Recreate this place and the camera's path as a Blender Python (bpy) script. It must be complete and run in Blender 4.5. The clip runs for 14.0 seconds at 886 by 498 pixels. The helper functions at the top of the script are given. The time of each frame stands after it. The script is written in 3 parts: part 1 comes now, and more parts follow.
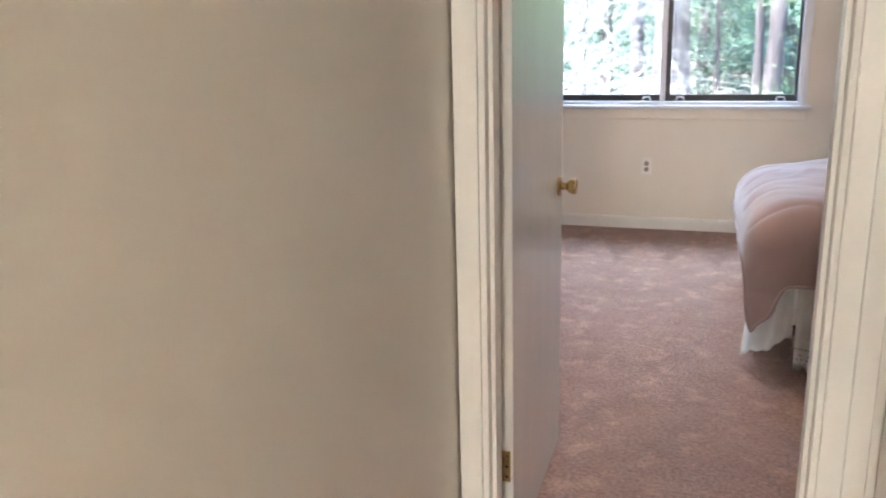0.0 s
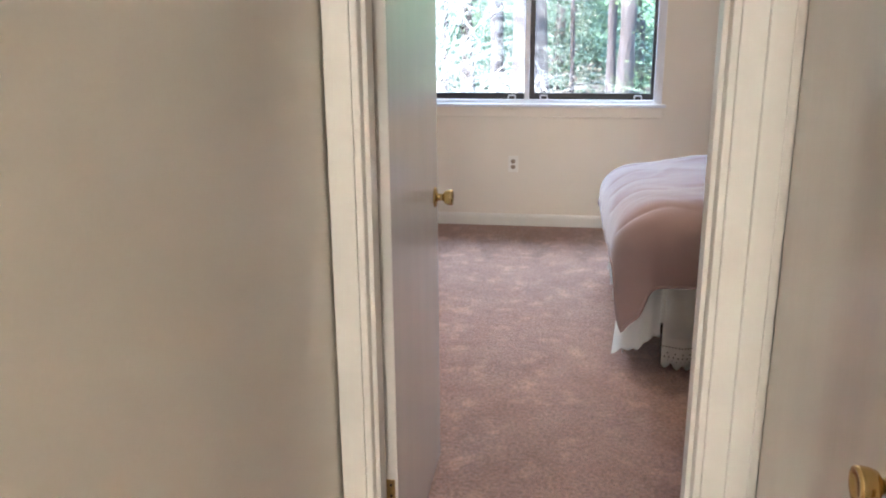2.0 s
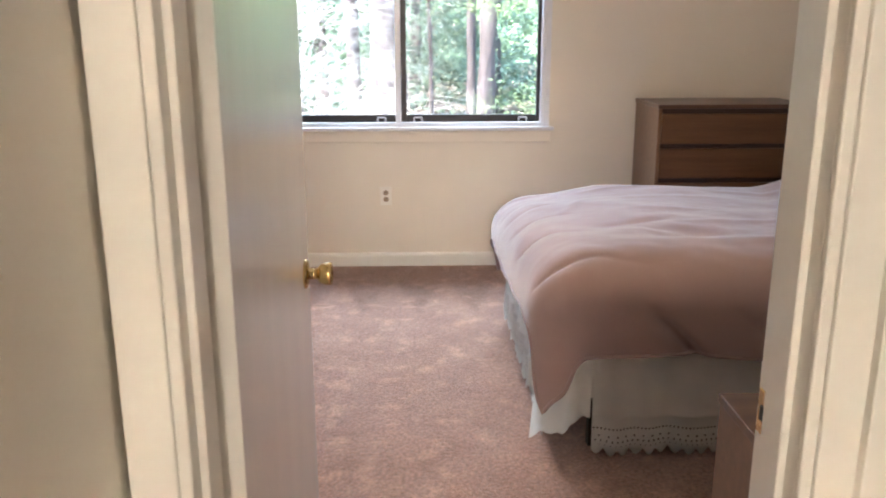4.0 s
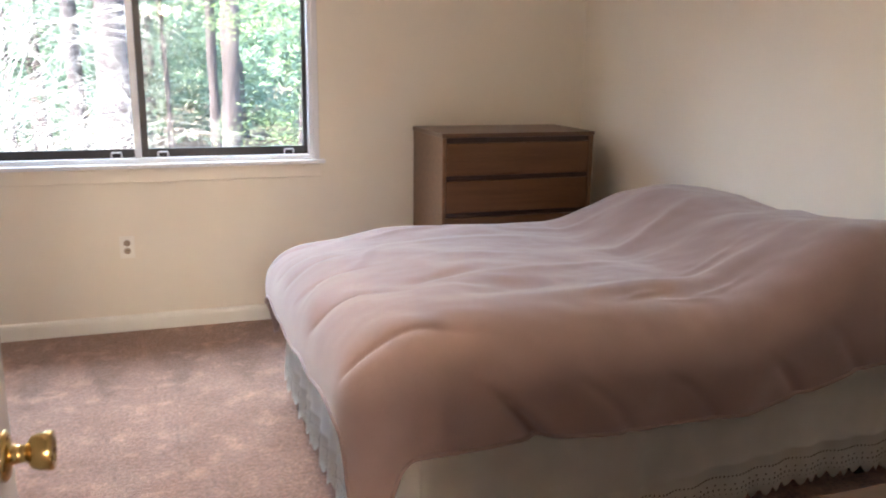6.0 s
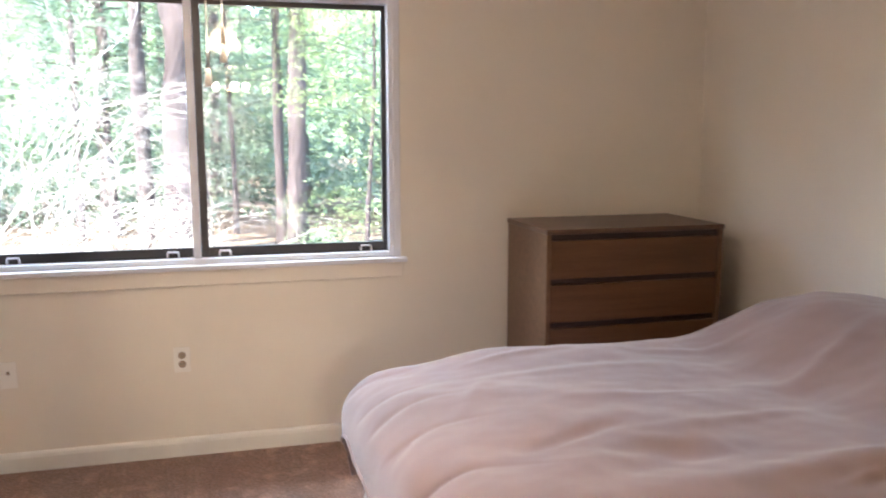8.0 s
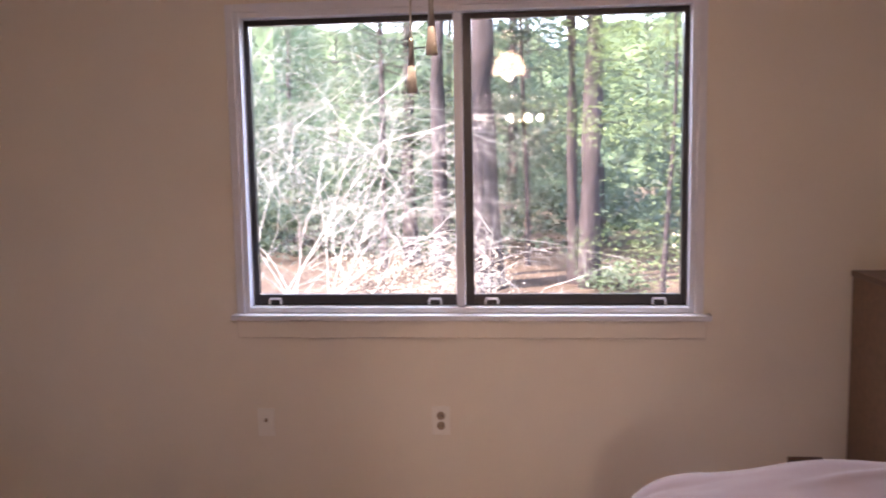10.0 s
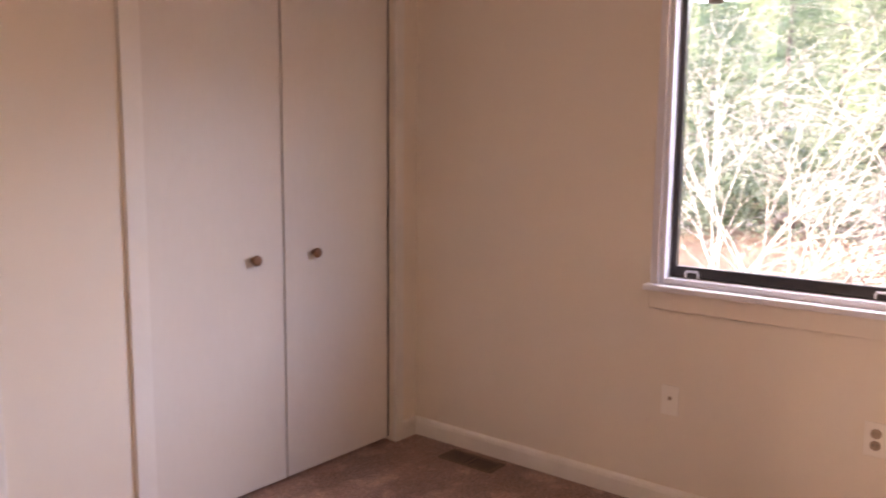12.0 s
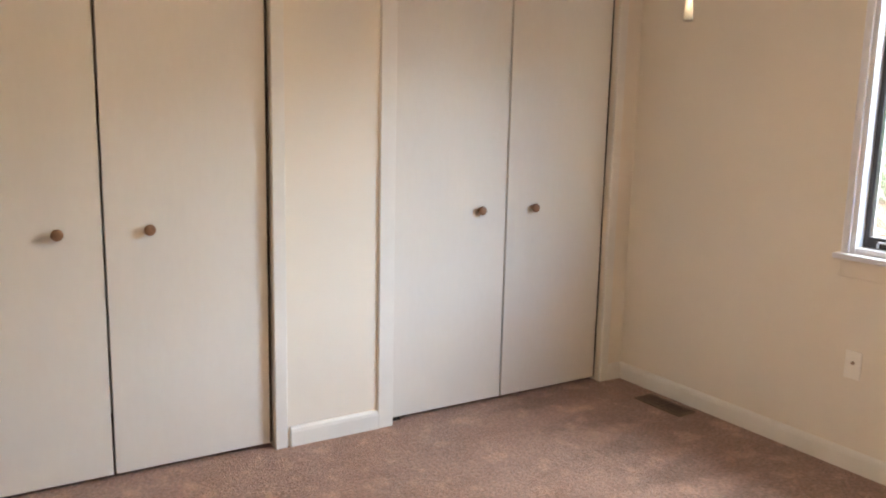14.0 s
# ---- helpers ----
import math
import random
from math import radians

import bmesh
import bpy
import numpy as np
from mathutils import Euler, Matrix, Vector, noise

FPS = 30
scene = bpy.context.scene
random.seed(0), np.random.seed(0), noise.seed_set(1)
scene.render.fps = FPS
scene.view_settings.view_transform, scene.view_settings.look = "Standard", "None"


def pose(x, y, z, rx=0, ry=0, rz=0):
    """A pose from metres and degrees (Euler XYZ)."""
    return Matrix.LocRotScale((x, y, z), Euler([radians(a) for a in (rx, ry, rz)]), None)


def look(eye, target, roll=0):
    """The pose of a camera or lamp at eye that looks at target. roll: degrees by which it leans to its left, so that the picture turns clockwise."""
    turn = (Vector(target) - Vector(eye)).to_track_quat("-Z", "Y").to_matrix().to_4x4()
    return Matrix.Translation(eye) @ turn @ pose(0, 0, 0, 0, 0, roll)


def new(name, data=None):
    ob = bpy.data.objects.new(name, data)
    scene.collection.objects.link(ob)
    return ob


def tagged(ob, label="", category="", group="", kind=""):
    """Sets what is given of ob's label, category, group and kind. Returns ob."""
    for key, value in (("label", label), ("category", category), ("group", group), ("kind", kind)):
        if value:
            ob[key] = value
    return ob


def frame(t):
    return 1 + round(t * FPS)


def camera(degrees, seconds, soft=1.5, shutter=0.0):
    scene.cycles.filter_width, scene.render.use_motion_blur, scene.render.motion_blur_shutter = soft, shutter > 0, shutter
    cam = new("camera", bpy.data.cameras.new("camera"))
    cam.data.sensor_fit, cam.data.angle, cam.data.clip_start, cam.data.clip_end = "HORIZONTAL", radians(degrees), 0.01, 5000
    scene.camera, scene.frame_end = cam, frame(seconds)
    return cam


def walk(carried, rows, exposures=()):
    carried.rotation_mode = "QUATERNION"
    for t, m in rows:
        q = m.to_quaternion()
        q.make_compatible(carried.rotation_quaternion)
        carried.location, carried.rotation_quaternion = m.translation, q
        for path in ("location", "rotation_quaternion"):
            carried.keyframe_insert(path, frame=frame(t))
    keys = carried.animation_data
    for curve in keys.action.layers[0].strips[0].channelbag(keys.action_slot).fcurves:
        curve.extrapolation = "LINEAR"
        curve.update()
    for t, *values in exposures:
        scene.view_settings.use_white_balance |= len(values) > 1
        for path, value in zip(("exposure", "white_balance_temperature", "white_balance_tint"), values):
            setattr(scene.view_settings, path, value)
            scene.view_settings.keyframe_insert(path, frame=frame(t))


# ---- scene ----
cam = camera(56.9, 14.0, 1.9, 0.4)
PATH = [
    (0, (0.229, -5.876, 1.405), (-0.383, -4.043, 0.89), -1.5),
    (0.5, (0.172, -5.918, 1.435), (-0.273, -4.042, 0.903), -1.3),
    (1, (0.172, -5.947, 1.451), (-0.207, -4.058, 0.915), -1.2),
    (1.5, (0.174, -5.918, 1.45), (-0.14, -4.02, 0.905), -0.7),
    (2, (0.173, -5.77, 1.451), (-0.12, -3.867, 0.907), -0.5),
    (4.5, (-0.02, -4.847, 1.398), (0.173, -2.919, 0.903), 0.0),
    (5, (-0.051, -4.712, 1.415), (0.295, -2.805, 0.922), 0.1),
    (5.5, (-0.062, -4.553, 1.392), (0.432, -2.675, 0.916), 0.3),
    (6, (-0.022, -4.388, 1.396), (0.62, -2.548, 0.948), 0.7),
    (6.5, (-0.022, -4.224, 1.439), (0.701, -2.411, 1.001), 0.7),
    (7, (-0.013, -4.039, 1.457), (0.727, -2.219, 1.083), 0.6),
    (7.5, (-0.006, -3.882, 1.465), (0.645, -2.019, 1.14), 0.3),
    (10, (0.12, -3.12, 1.458), (-0.074, -1.14, 1.248), -1.0),
    (10.5, (0.158, -2.999, 1.443), (-0.285, -1.062, 1.219), -0.8),
    (11, (0.137, -2.887, 1.429), (-0.609, -1.046, 1.191), -0.7),
    (11.5, (0.191, -2.854, 1.408), (-0.838, -1.156, 1.166), -0.2),
    (12, (0.293, -2.897, 1.41), (-0.947, -1.35, 1.144), 0.5),
    (12.5, (0.422, -2.951, 1.421), (-0.991, -1.567, 1.127), 0.7),
    (13, (0.553, -3.004, 1.412), (-0.973, -1.749, 1.102), 0.9),
    (13.5, (0.697, -3.058, 1.425), (-0.903, -1.905, 1.094), 1.1),
    (14, (0.868, -3.071, 1.409), (-0.799, -2.02, 1.067), 1.3),
]
walk(cam, [(t, look(eye, target, roll)) for t, eye, target, roll in PATH],
     [(0, 4.95, 5700, 8), (2.2, 4.95, 5700, 8), (4.5, 5.1, 6350, 11), (7.5, 5.02, 6500, 12), (10, 4.05, 7000, 34), (11, 3.95, 7200, 39), (11.5, 4.02, 7600, 40), (12, 4.45, 8200, 40), (12.5, 4.65, 8000, 36), (13.2, 4.9, 7600, 19), (14, 5.0, 7500, 13)])

# ---- world, sun, lamps ----
FAN_GLOW, BULB_GLOW, GLOBE_GLOW = 1.7, 6.5, 28.0     # fan shade, fan bulb and chandelier globes, all switched on
world = bpy.data.worlds.new("sky")
scene.world = world
world.use_nodes = True
wn = world.node_tree.nodes
sky = wn.new("ShaderNodeTexSky")
sky.sky_type = "NISHITA"
sky.sun_disc = False
sky.sun_elevation, sky.sun_rotation = radians(43.7), radians(-124)
wn["Background"].inputs["Strength"].default_value = 0.15
world.node_tree.links.new(sky.outputs[0], wn["Background"].inputs["Color"])

SUN_WAY = (-0.60, -0.40, 0.69)
sun = new("sun", bpy.data.lights.new("sun", "SUN"))
sun.data.energy, sun.data.angle, sun.data.color = 1.6, radians(0.5), (1.0, 0.94, 0.85)
sun.matrix_world = look(SUN_WAY, (0, 0, 0))

# a light portal helps the daylight find the window
portal = new("window_portal", bpy.data.lights.new("window_portal", "AREA"))
portal.data.shape, portal.data.size, portal.data.size_y = "RECTANGLE", 1.7, 1.1
portal.data.cycles.is_portal = True
portal.matrix_world = look((-0.1, 0.17, 1.44), (-0.1, -1, 1.44))


# added lamp over the window's opening: stands in for open-sky daylight above the trees
sky_fill = new("sky_fill_lamp", bpy.data.lights.new("sky_fill_lamp", "AREA"))
sky_fill.data.shape, sky_fill.data.size, sky_fill.data.size_y = "RECTANGLE", 1.9, 0.9
sky_fill.data.energy, sky_fill.data.color = 7.0, (0.66, 0.83, 1.0)
sky_fill.matrix_world = look((-0.1, 1.0, 2.52), (-0.1, -1.8, 0.9))


# ---- materials ----
def mat(name, base, rough=0.6, metal=0.0, scale=8.0, vary=0.08, fine=120.0, bump=0.1, bump_dist=0.002, spec=0.5, hue=None, stretch=(1, 1, 1)):
    """Principled surface with two scales of colour variation and a fine relief."""
    m = bpy.data.materials.new(name)
    m.use_nodes = True
    n, l = m.node_tree.nodes, m.node_tree.links
    p = n["Principled BSDF"]
    p.inputs["Roughness"].default_value, p.inputs["Metallic"].default_value = rough, metal
    p.inputs["Specular IOR Level"].default_value = spec
    co = n.new("ShaderNodeTexCoord")
    mp = n.new("ShaderNodeMapping")
    mp.inputs["Scale"].default_value = stretch
    l.new(co.outputs["Object"], mp.inputs["Vector"])
    big, small = n.new("ShaderNodeTexNoise"), n.new("ShaderNodeTexNoise")
    big.inputs["Scale"].default_value, big.inputs["Detail"].default_value = scale, 4
    small.inputs["Scale"].default_value, small.inputs["Detail"].default_value = fine, 3
    for t in (big, small):
        l.new(mp.outputs[0], t.inputs["Vector"])
    ramp = n.new("ShaderNodeValToRGB")
    lo = [c * (1 - vary) for c in base]
    hi = [min(1, c * (1 + vary)) for c in base] if hue is None else hue
    ramp.color_ramp.elements[0].position, ramp.color_ramp.elements[1].position = 0.3, 0.7
    ramp.color_ramp.elements[0].color, ramp.color_ramp.elements[1].color = (*lo, 1), (*hi, 1)
    l.new(big.outputs[0], ramp.inputs[0])
    mix = n.new("ShaderNodeMix")
    mix.data_type, mix.blend_type = "RGBA", "OVERLAY"
    mix.inputs["Factor"].default_value = min(1.0, vary * 2.5)
    l.new(ramp.outputs[0], mix.inputs["A"])
    l.new(small.outputs[0], mix.inputs["B"])
    l.new(mix.outputs["Result"], p.inputs["Base Color"])
    b = n.new("ShaderNodeBump")
    b.inputs["Strength"].default_value, b.inputs["Distance"].default_value = bump, bump_dist
    l.new(small.outputs[0], b.inputs["Height"])
    l.new(b.outputs[0], p.inputs["Normal"])
    return m


def wood(name, dark, light, rough=0.4):
    """Wood with long grain along the object's x axis."""
    m = mat(name, dark, rough, 0, 2.5, 0.10, 30, 0.08, 0.001, 0.4, light, (1.0, 14.0, 14.0))
    return m


def glow(name, colour, strength):
    m = bpy.data.materials.new(name)
    m.use_nodes = True
    p = m.node_tree.nodes["Principled BSDF"]
    p.inputs["Base Color"].default_value = (0.9, 0.85, 0.75, 1)
    p.inputs["Emission Color"].default_value, p.inputs["Emission Strength"].default_value = (*colour, 1), strength
    return m


def glass(name):
    """A thin pane: clear, with a mirror part that grows at grazing angles."""
    m = bpy.data.materials.new(name)
    m.use_nodes = True
    n, l = m.node_tree.nodes, m.node_tree.links
    n.clear()
    out, mix = n.new("ShaderNodeOutputMaterial"), n.new("ShaderNodeMixShader")
    clear, gloss, fr = n.new("ShaderNodeBsdfTransparent"), n.new("ShaderNodeBsdfGlossy"), n.new("ShaderNodeFresnel")
    clear.inputs[0].default_value, gloss.inputs["Roughness"].default_value = (0.95, 0.97, 0.95, 1), 0.01
    fr.inputs[0].default_value = 1.5
    l.new(fr.outputs[0], mix.inputs[0]), l.new(clear.outputs[0], mix.inputs[1]), l.new(gloss.outputs[0], mix.inputs[2])
    l.new(mix.outputs[0], out.inputs[0])
    return m


def leaf_material(name, a, b):
    m = bpy.data.materials.new(name)
    m.use_nodes = True
    n, l = m.node_tree.nodes, m.node_tree.links
    p, out = n["Principled BSDF"], n["Material Output"]
    geo, ramp = n.new("ShaderNodeNewGeometry"), n.new("ShaderNodeValToRGB")
    ramp.color_ramp.elements[0].color, ramp.color_ramp.elements[1].color = (*a, 1), (*b, 1)
    l.new(geo.outputs["Random Per Island"], ramp.inputs[0])
    l.new(ramp.outputs[0], p.inputs["Base Color"])
    p.inputs["Roughness"].default_value = 0.55
    tr, mix = n.new("ShaderNodeBsdfTranslucent"), n.new("ShaderNodeMixShader")
    l.new(ramp.outputs[0], tr.inputs[0])
    mix.inputs[0].default_value = 0.45
    l.new(p.outputs[0], mix.inputs[1]), l.new(tr.outputs[0], mix.inputs[2]), l.new(mix.outputs[0], out.inputs[0])
    return m


def carpet_material():
    """Cut pile: mottled tufts, soft patches and the paler strokes that a vacuum cleaner leaves by the window wall."""
    m = mat("carpet_pile", (0.395, 0.233, 0.178), 0.95, 0, 5.0, 0.07, 190, 1.0, 0.012, 0.1, (0.465, 0.288, 0.228))
    n, l = m.node_tree.nodes, m.node_tree.links
    p = n["Principled BSDF"]
    p.inputs["Sheen Weight"].default_value, p.inputs["Sheen Roughness"].default_value = 0.25, 0.5
    co = n["Texture Coordinate"]

    def field(scale, detail):
        q = n.new("ShaderNodeTexNoise")
        q.inputs["Scale"].default_value, q.inputs["Detail"].default_value = scale, detail
        l.new(co.outputs["Object"], q.inputs["Vector"])
        return q.outputs[0]

    def mth(op, a, b=0.0, c=0.0, clamp=False):
        q = n.new("ShaderNodeMath")
        q.operation, q.use_clamp = op, clamp
        for i, v in enumerate((a, b, c)):
            if isinstance(v, (int, float)):
                q.inputs[i].default_value = v
            else:
                l.new(v, q.inputs[i])
        return q.outputs[0]
    sx = n.new("ShaderNodeSeparateXYZ")
    l.new(co.outputs["Object"], sx.inputs[0])
    tuft, mid, patch = field(75, 4), field(16, 5), field(8, 6)
    # strokes: pale wedges that point at the window wall
    saw = mth("PINGPONG", mth("ADD", sx.outputs[0], mth("MULTIPLY", mth("SUBTRACT", mid, 0.5), 0.05)), 0.15)
    depth = mth("MULTIPLY", mth("ADD", sx.outputs[1], 0.85), 0.24)
    wedge = mth("MULTIPLY", mth("SUBTRACT", saw, depth), 22.0, 0.0, True)
    scuff = mth("MULTIPLY", mth("SUBTRACT", patch, 0.55), 10.0, 0.0, True)
    tone = mth("ADD", mth("MULTIPLY_ADD", tuft, 1.8, -0.08), mth("MULTIPLY", wedge, 0.24))
    tone = mth("ADD", tone, mth("MULTIPLY", scuff, 0.28))
    tone = mth("ADD", tone, mth("MULTIPLY", mth("SUBTRACT", mid, 0.5), 0.35))
    mul = n.new("ShaderNodeMix")
    mul.data_type, mul.blend_type = "RGBA", "MULTIPLY"
    mul.inputs["Factor"].default_value = 1
    old = p.inputs["Base Color"].links[0].from_socket
    l.new(old, mul.inputs["A"]), l.new(tone, mul.inputs["B"])
    l.new(mul.outputs["Result"], p.inputs["Base Color"])
    # the pile itself: tufts a centimetre or so across
    b2 = n.new("ShaderNodeBump")
    b2.inputs["Strength"].default_value, b2.inputs["Distance"].default_value = 0.8, 0.012
    l.new(tuft, b2.inputs["Height"])
    l.new(n["Bump"].outputs[0], b2.inputs["Normal"])
    l.new(b2.outputs[0], p.inputs["Normal"])
    return m


M_WALL = mat("cream_wall_paint", (0.815, 0.75, 0.65), 0.55, 0, 1.2, 0.03, 180, 0.06, 0.001, 0.4)
M_HALL = mat("hall_wall_paint", (0.80, 0.76, 0.68), 0.36, 0, 1.2, 0.03, 150, 0.06, 0.001, 0.5)
M_CEIL = mat("ceiling_paint", (0.86, 0.85, 0.82), 0.9, 0, 2, 0.03, 90, 0.2, 0.002)
M_TRIM = mat("white_trim_paint", (0.80, 0.775, 0.72), 0.35, 0, 5, 0.03, 90, 0.05, 0.001)
M_DOOR = mat("door_paint", (0.70, 0.68, 0.64), 0.18, 0, 2, 0.03, 30, 0.015, 0.0006, 0.6, None, (6, 6, 0.6))
M_CLOSET = mat("closet_paint", (0.74, 0.70, 0.64), 0.42, 0, 1.6, 0.025, 45, 0.05, 0.001, 0.5, None, (1, 1, 0.35))
M_CARPET = carpet_material()
M_VINYL = mat("white_vinyl", (0.76, 0.76, 0.80), 0.35, 0, 6, 0.03, 60, 0.03, 0.001)
M_SASH = mat("dark_bronze_aluminium", (0.05, 0.045, 0.045), 0.4, 0.5, 6, 0.1, 80, 0.05, 0.001)
M_GLASS = glass("clear_window_glass")
M_BRASS = mat("polished_brass", (0.62, 0.45, 0.2), 0.2, 1.0, 10, 0.1, 60, 0.03, 0.0005)
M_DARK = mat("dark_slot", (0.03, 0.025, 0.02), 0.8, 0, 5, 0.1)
M_PLATE = mat("ivory_plastic", (0.86, 0.825, 0.76), 0.35, 0, 8, 0.02, 50, 0.02)
M_SOCKET = mat("tan_plastic", (0.36, 0.27, 0.2), 0.4, 0, 8, 0.05, 50, 0.02)
M_VENT = mat("brown_vent_metal", (0.16, 0.1, 0.07), 0.5, 0.4, 12, 0.15, 80, 0.05)
M_WOOD = wood("dresser_walnut", (0.108, 0.048, 0.018), (0.14, 0.064, 0.026))
M_WOODTOP = wood("dresser_top_walnut", (0.10, 0.052, 0.03), (0.14, 0.075, 0.044), 0.35)
# same walnut, made paler: window light on the sides is put into the colour
M_WOODSIDE = wood("dresser_side_lit", (0.14, 0.072, 0.034), (0.18, 0.095, 0.05), 0.38)
# walnut darkened for grooves and kick: the recess shade is in the colour
M_WOODSHADE = mat("wood_recess_shade", (0.04, 0.018, 0.01), 0.5, 0, 5, 0.2)
M_KNOBWOOD = wood("knob_wood", (0.2, 0.1, 0.05), (0.3, 0.16, 0.09), 0.4)
M_DUVET = mat("mauve_cotton", (0.295, 0.20, 0.188), 0.85, 0, 5, 0.05, 420, 0.35, 0.0015, 0.2)
M_DUVET.node_tree.nodes["Principled BSDF"].inputs["Sheen Weight"].default_value = 0.4
M_SKIRT = mat("white_eyelet_cotton", (0.86, 0.83, 0.78), 0.9, 0, 6, 0.04, 380, 0.3, 0.001, 0.2)
M_EYELET = mat("eyelet_hole", (0.22, 0.17, 0.13), 0.9, 0, 6, 0.1)
M_METAL = mat("brushed_nickel", (0.5, 0.48, 0.45), 0.3, 1.0, 10, 0.06)
M_FOB = mat("pale_grey_plastic", (0.38, 0.37, 0.35), 0.35, 0, 8, 0.04, 60, 0.02)
M_BLACKIRON = mat("bed_frame_steel", (0.04, 0.035, 0.03), 0.5, 0.6, 8, 0.1)
M_SHADE = glow("amber_lamp_glass", (1.0, 0.74, 0.50), FAN_GLOW)
M_BULB = glow("lit_bulb", (1.0, 0.86, 0.68), BULB_GLOW)
M_GLOBE = glow("lit_globe_glass", (1.0, 0.88, 0.72), GLOBE_GLOW)
M_BARK = mat("bark", (0.052, 0.041, 0.043), 0.9, 0, 4, 0.35, 22, 1.0, 0.03, 0.2, None, (3, 3, 0.6))
M_BRANCH = mat("pale_branch_bark", (0.42, 0.39, 0.36), 0.8, 0, 6, 0.2, 40, 0.3, 0.003)
M_LEAF = leaf_material("leaf_green", (0.07, 0.112, 0.065), (0.175, 0.235, 0.145))
M_YOUNG = leaf_material("young_leaf_green", (0.10, 0.15, 0.06), (0.26, 0.34, 0.15))
M_CONIFER = leaf_material("conifer_green", (0.06, 0.10, 0.075), (0.14, 0.19, 0.14))
M_PALELEAF = leaf_material("pale_dry_leaf", (0.42, 0.36, 0.25), (0.62, 0.56, 0.45))
M_LITTER = mat("leaf_litter", (0.085, 0.062, 0.05), 0.95, 0, 1.2, 0.35, 14, 1.0, 0.05, 0.1, (0.14, 0.10, 0.075))
M_SIDING = mat("grey_siding", (0.3, 0.27, 0.23), 0.8, 0, 3, 0.1, 40, 0.2)
M_FARWOOD = mat("far_wood", (0.07, 0.11, 0.06), 0.95, 0, 0.35, 0.5, 2.5, 0.5, 0.1, 0.1, (0.13, 0.19, 0.11))


# ---- mesh helpers ----
def box(bm, a, b, bevel=0.0):
    """An axis-aligned box between two corners, its edges rounded."""
    lo, hi = [min(p, q) for p, q in zip(a, b)], [max(p, q) for p, q in zip(a, b)]
    made = bmesh.ops.create_cube(bm, size=1)["verts"]
    for v in made:
        v.co = Vector([l + (c + 0.5) * (h - l) for l, h, c in zip(lo, hi, v.co)])
    if bevel:
        edges = list({e for v in made for e in v.link_edges})
        bmesh.ops.bevel(bm, geom=edges, offset=bevel, segments=2, affect="EDGES", profile=0.5)
    return bm


def boxes(*items):
    bm = bmesh.new()
    for it in items:
        box(bm, *it)
    return bm


def lathe(profile, m=None, seg=20):
    """A turned solid: (radius, height) pairs about z, moved by m."""
    bm = bmesh.new()
    rings = []
    for r, z in profile:
        rings.append([bm.verts.new((max(r, 1e-4) * math.cos(2 * math.pi * i / seg), max(r, 1e-4) * math.sin(2 * math.pi * i / seg), z)) for i in range(seg)])
    for p, q in zip(rings, rings[1:]):
        for i in range(seg):
            bm.faces.new((p[i], p[(i + 1) % seg], q[(i + 1) % seg], q[i]))
    bm.faces.new(rings[0][::-1]), bm.faces.new(rings[-1])
    if m is not None:
        bm.transform(m)
    return bm


def link(name, bm, material, smooth=False):
    bmesh.ops.recalc_face_normals(bm, faces=bm.faces[:])
    me = bpy.data.meshes.new(name)
    bm.to_mesh(me)
    bm.free()
    me.materials.append(material)
    if smooth:
        me.shade_smooth()
    return new(name, me)


def part(name, bm, material, parent, label="", smooth=False):
    ob = link(name, bm, material, smooth)
    ob.parent = parent
    if label:
        tagged(ob, label)
    return ob


def setting(name, bm, material, label, category, smooth=False):
    return tagged(link(name, bm, material, smooth), label, category, "", "structure")


def thing(name, place, label, category, group=""):
    ob = new(name)
    ob.empty_display_size = 0.05
    ob.location = place
    return tagged(ob, label, category, group)


def tube(bm, pts, r0, r1, seg=6):
    """A tapering round limb along points."""
    rings = []
    for i, p in enumerate(pts):
        a, b = Vector(pts[max(0, i - 1)]), Vector(pts[min(len(pts) - 1, i + 1)])
        q = (b - a).to_track_quat("Z", "Y")
        r = r0 + (r1 - r0) * i / (len(pts) - 1)
        rings.append([bm.verts.new(Vector(p) + q @ Vector((r * math.cos(2 * math.pi * k / seg), r * math.sin(2 * math.pi * k / seg), 0))) for k in range(seg)])
    for p, q in zip(rings, rings[1:]):
        for k in range(seg):
            bm.faces.new((p[k], p[(k + 1) % seg], q[(k + 1) % seg], q[k]))


# ---- the plan ----
XL, XR = -2.19, 2.37           # closet wall and bed-head wall
YN, YH = -4.02, -4.14          # the door wall: room face and hall face
H = 2.44
DL, DR, DT = -0.245, 0.465, 2.05   # bedroom doorway
HL, HR = -0.321, 0.530         # hall walls
WL, WR, WB, WT = -0.98, 0.765, 0.875, 2.043   # window opening
OUT = 0.16                     # outer face of the window wall
YB = -6.9                      # end of the hall, where the dining space begins

setting("floor", boxes(((-3.2, YB - 4.6, -0.12), (3.0, 0.0, 0.0))), M_CARPET, "mauve-brown cut pile carpet with vacuum strokes", "carpet")
setting("ceiling", boxes(((-3.3, YB - 4.6, H), (3.1, 0.3, H + 0.12))), M_CEIL, "plain white painted ceiling", "ceiling")
setting("roof", boxes(((-3.9, YB - 5.0, H + 0.3), (3.7, 0.35, H + 0.42))), M_SIDING, "flat dark eaves above the house wall", "roof")
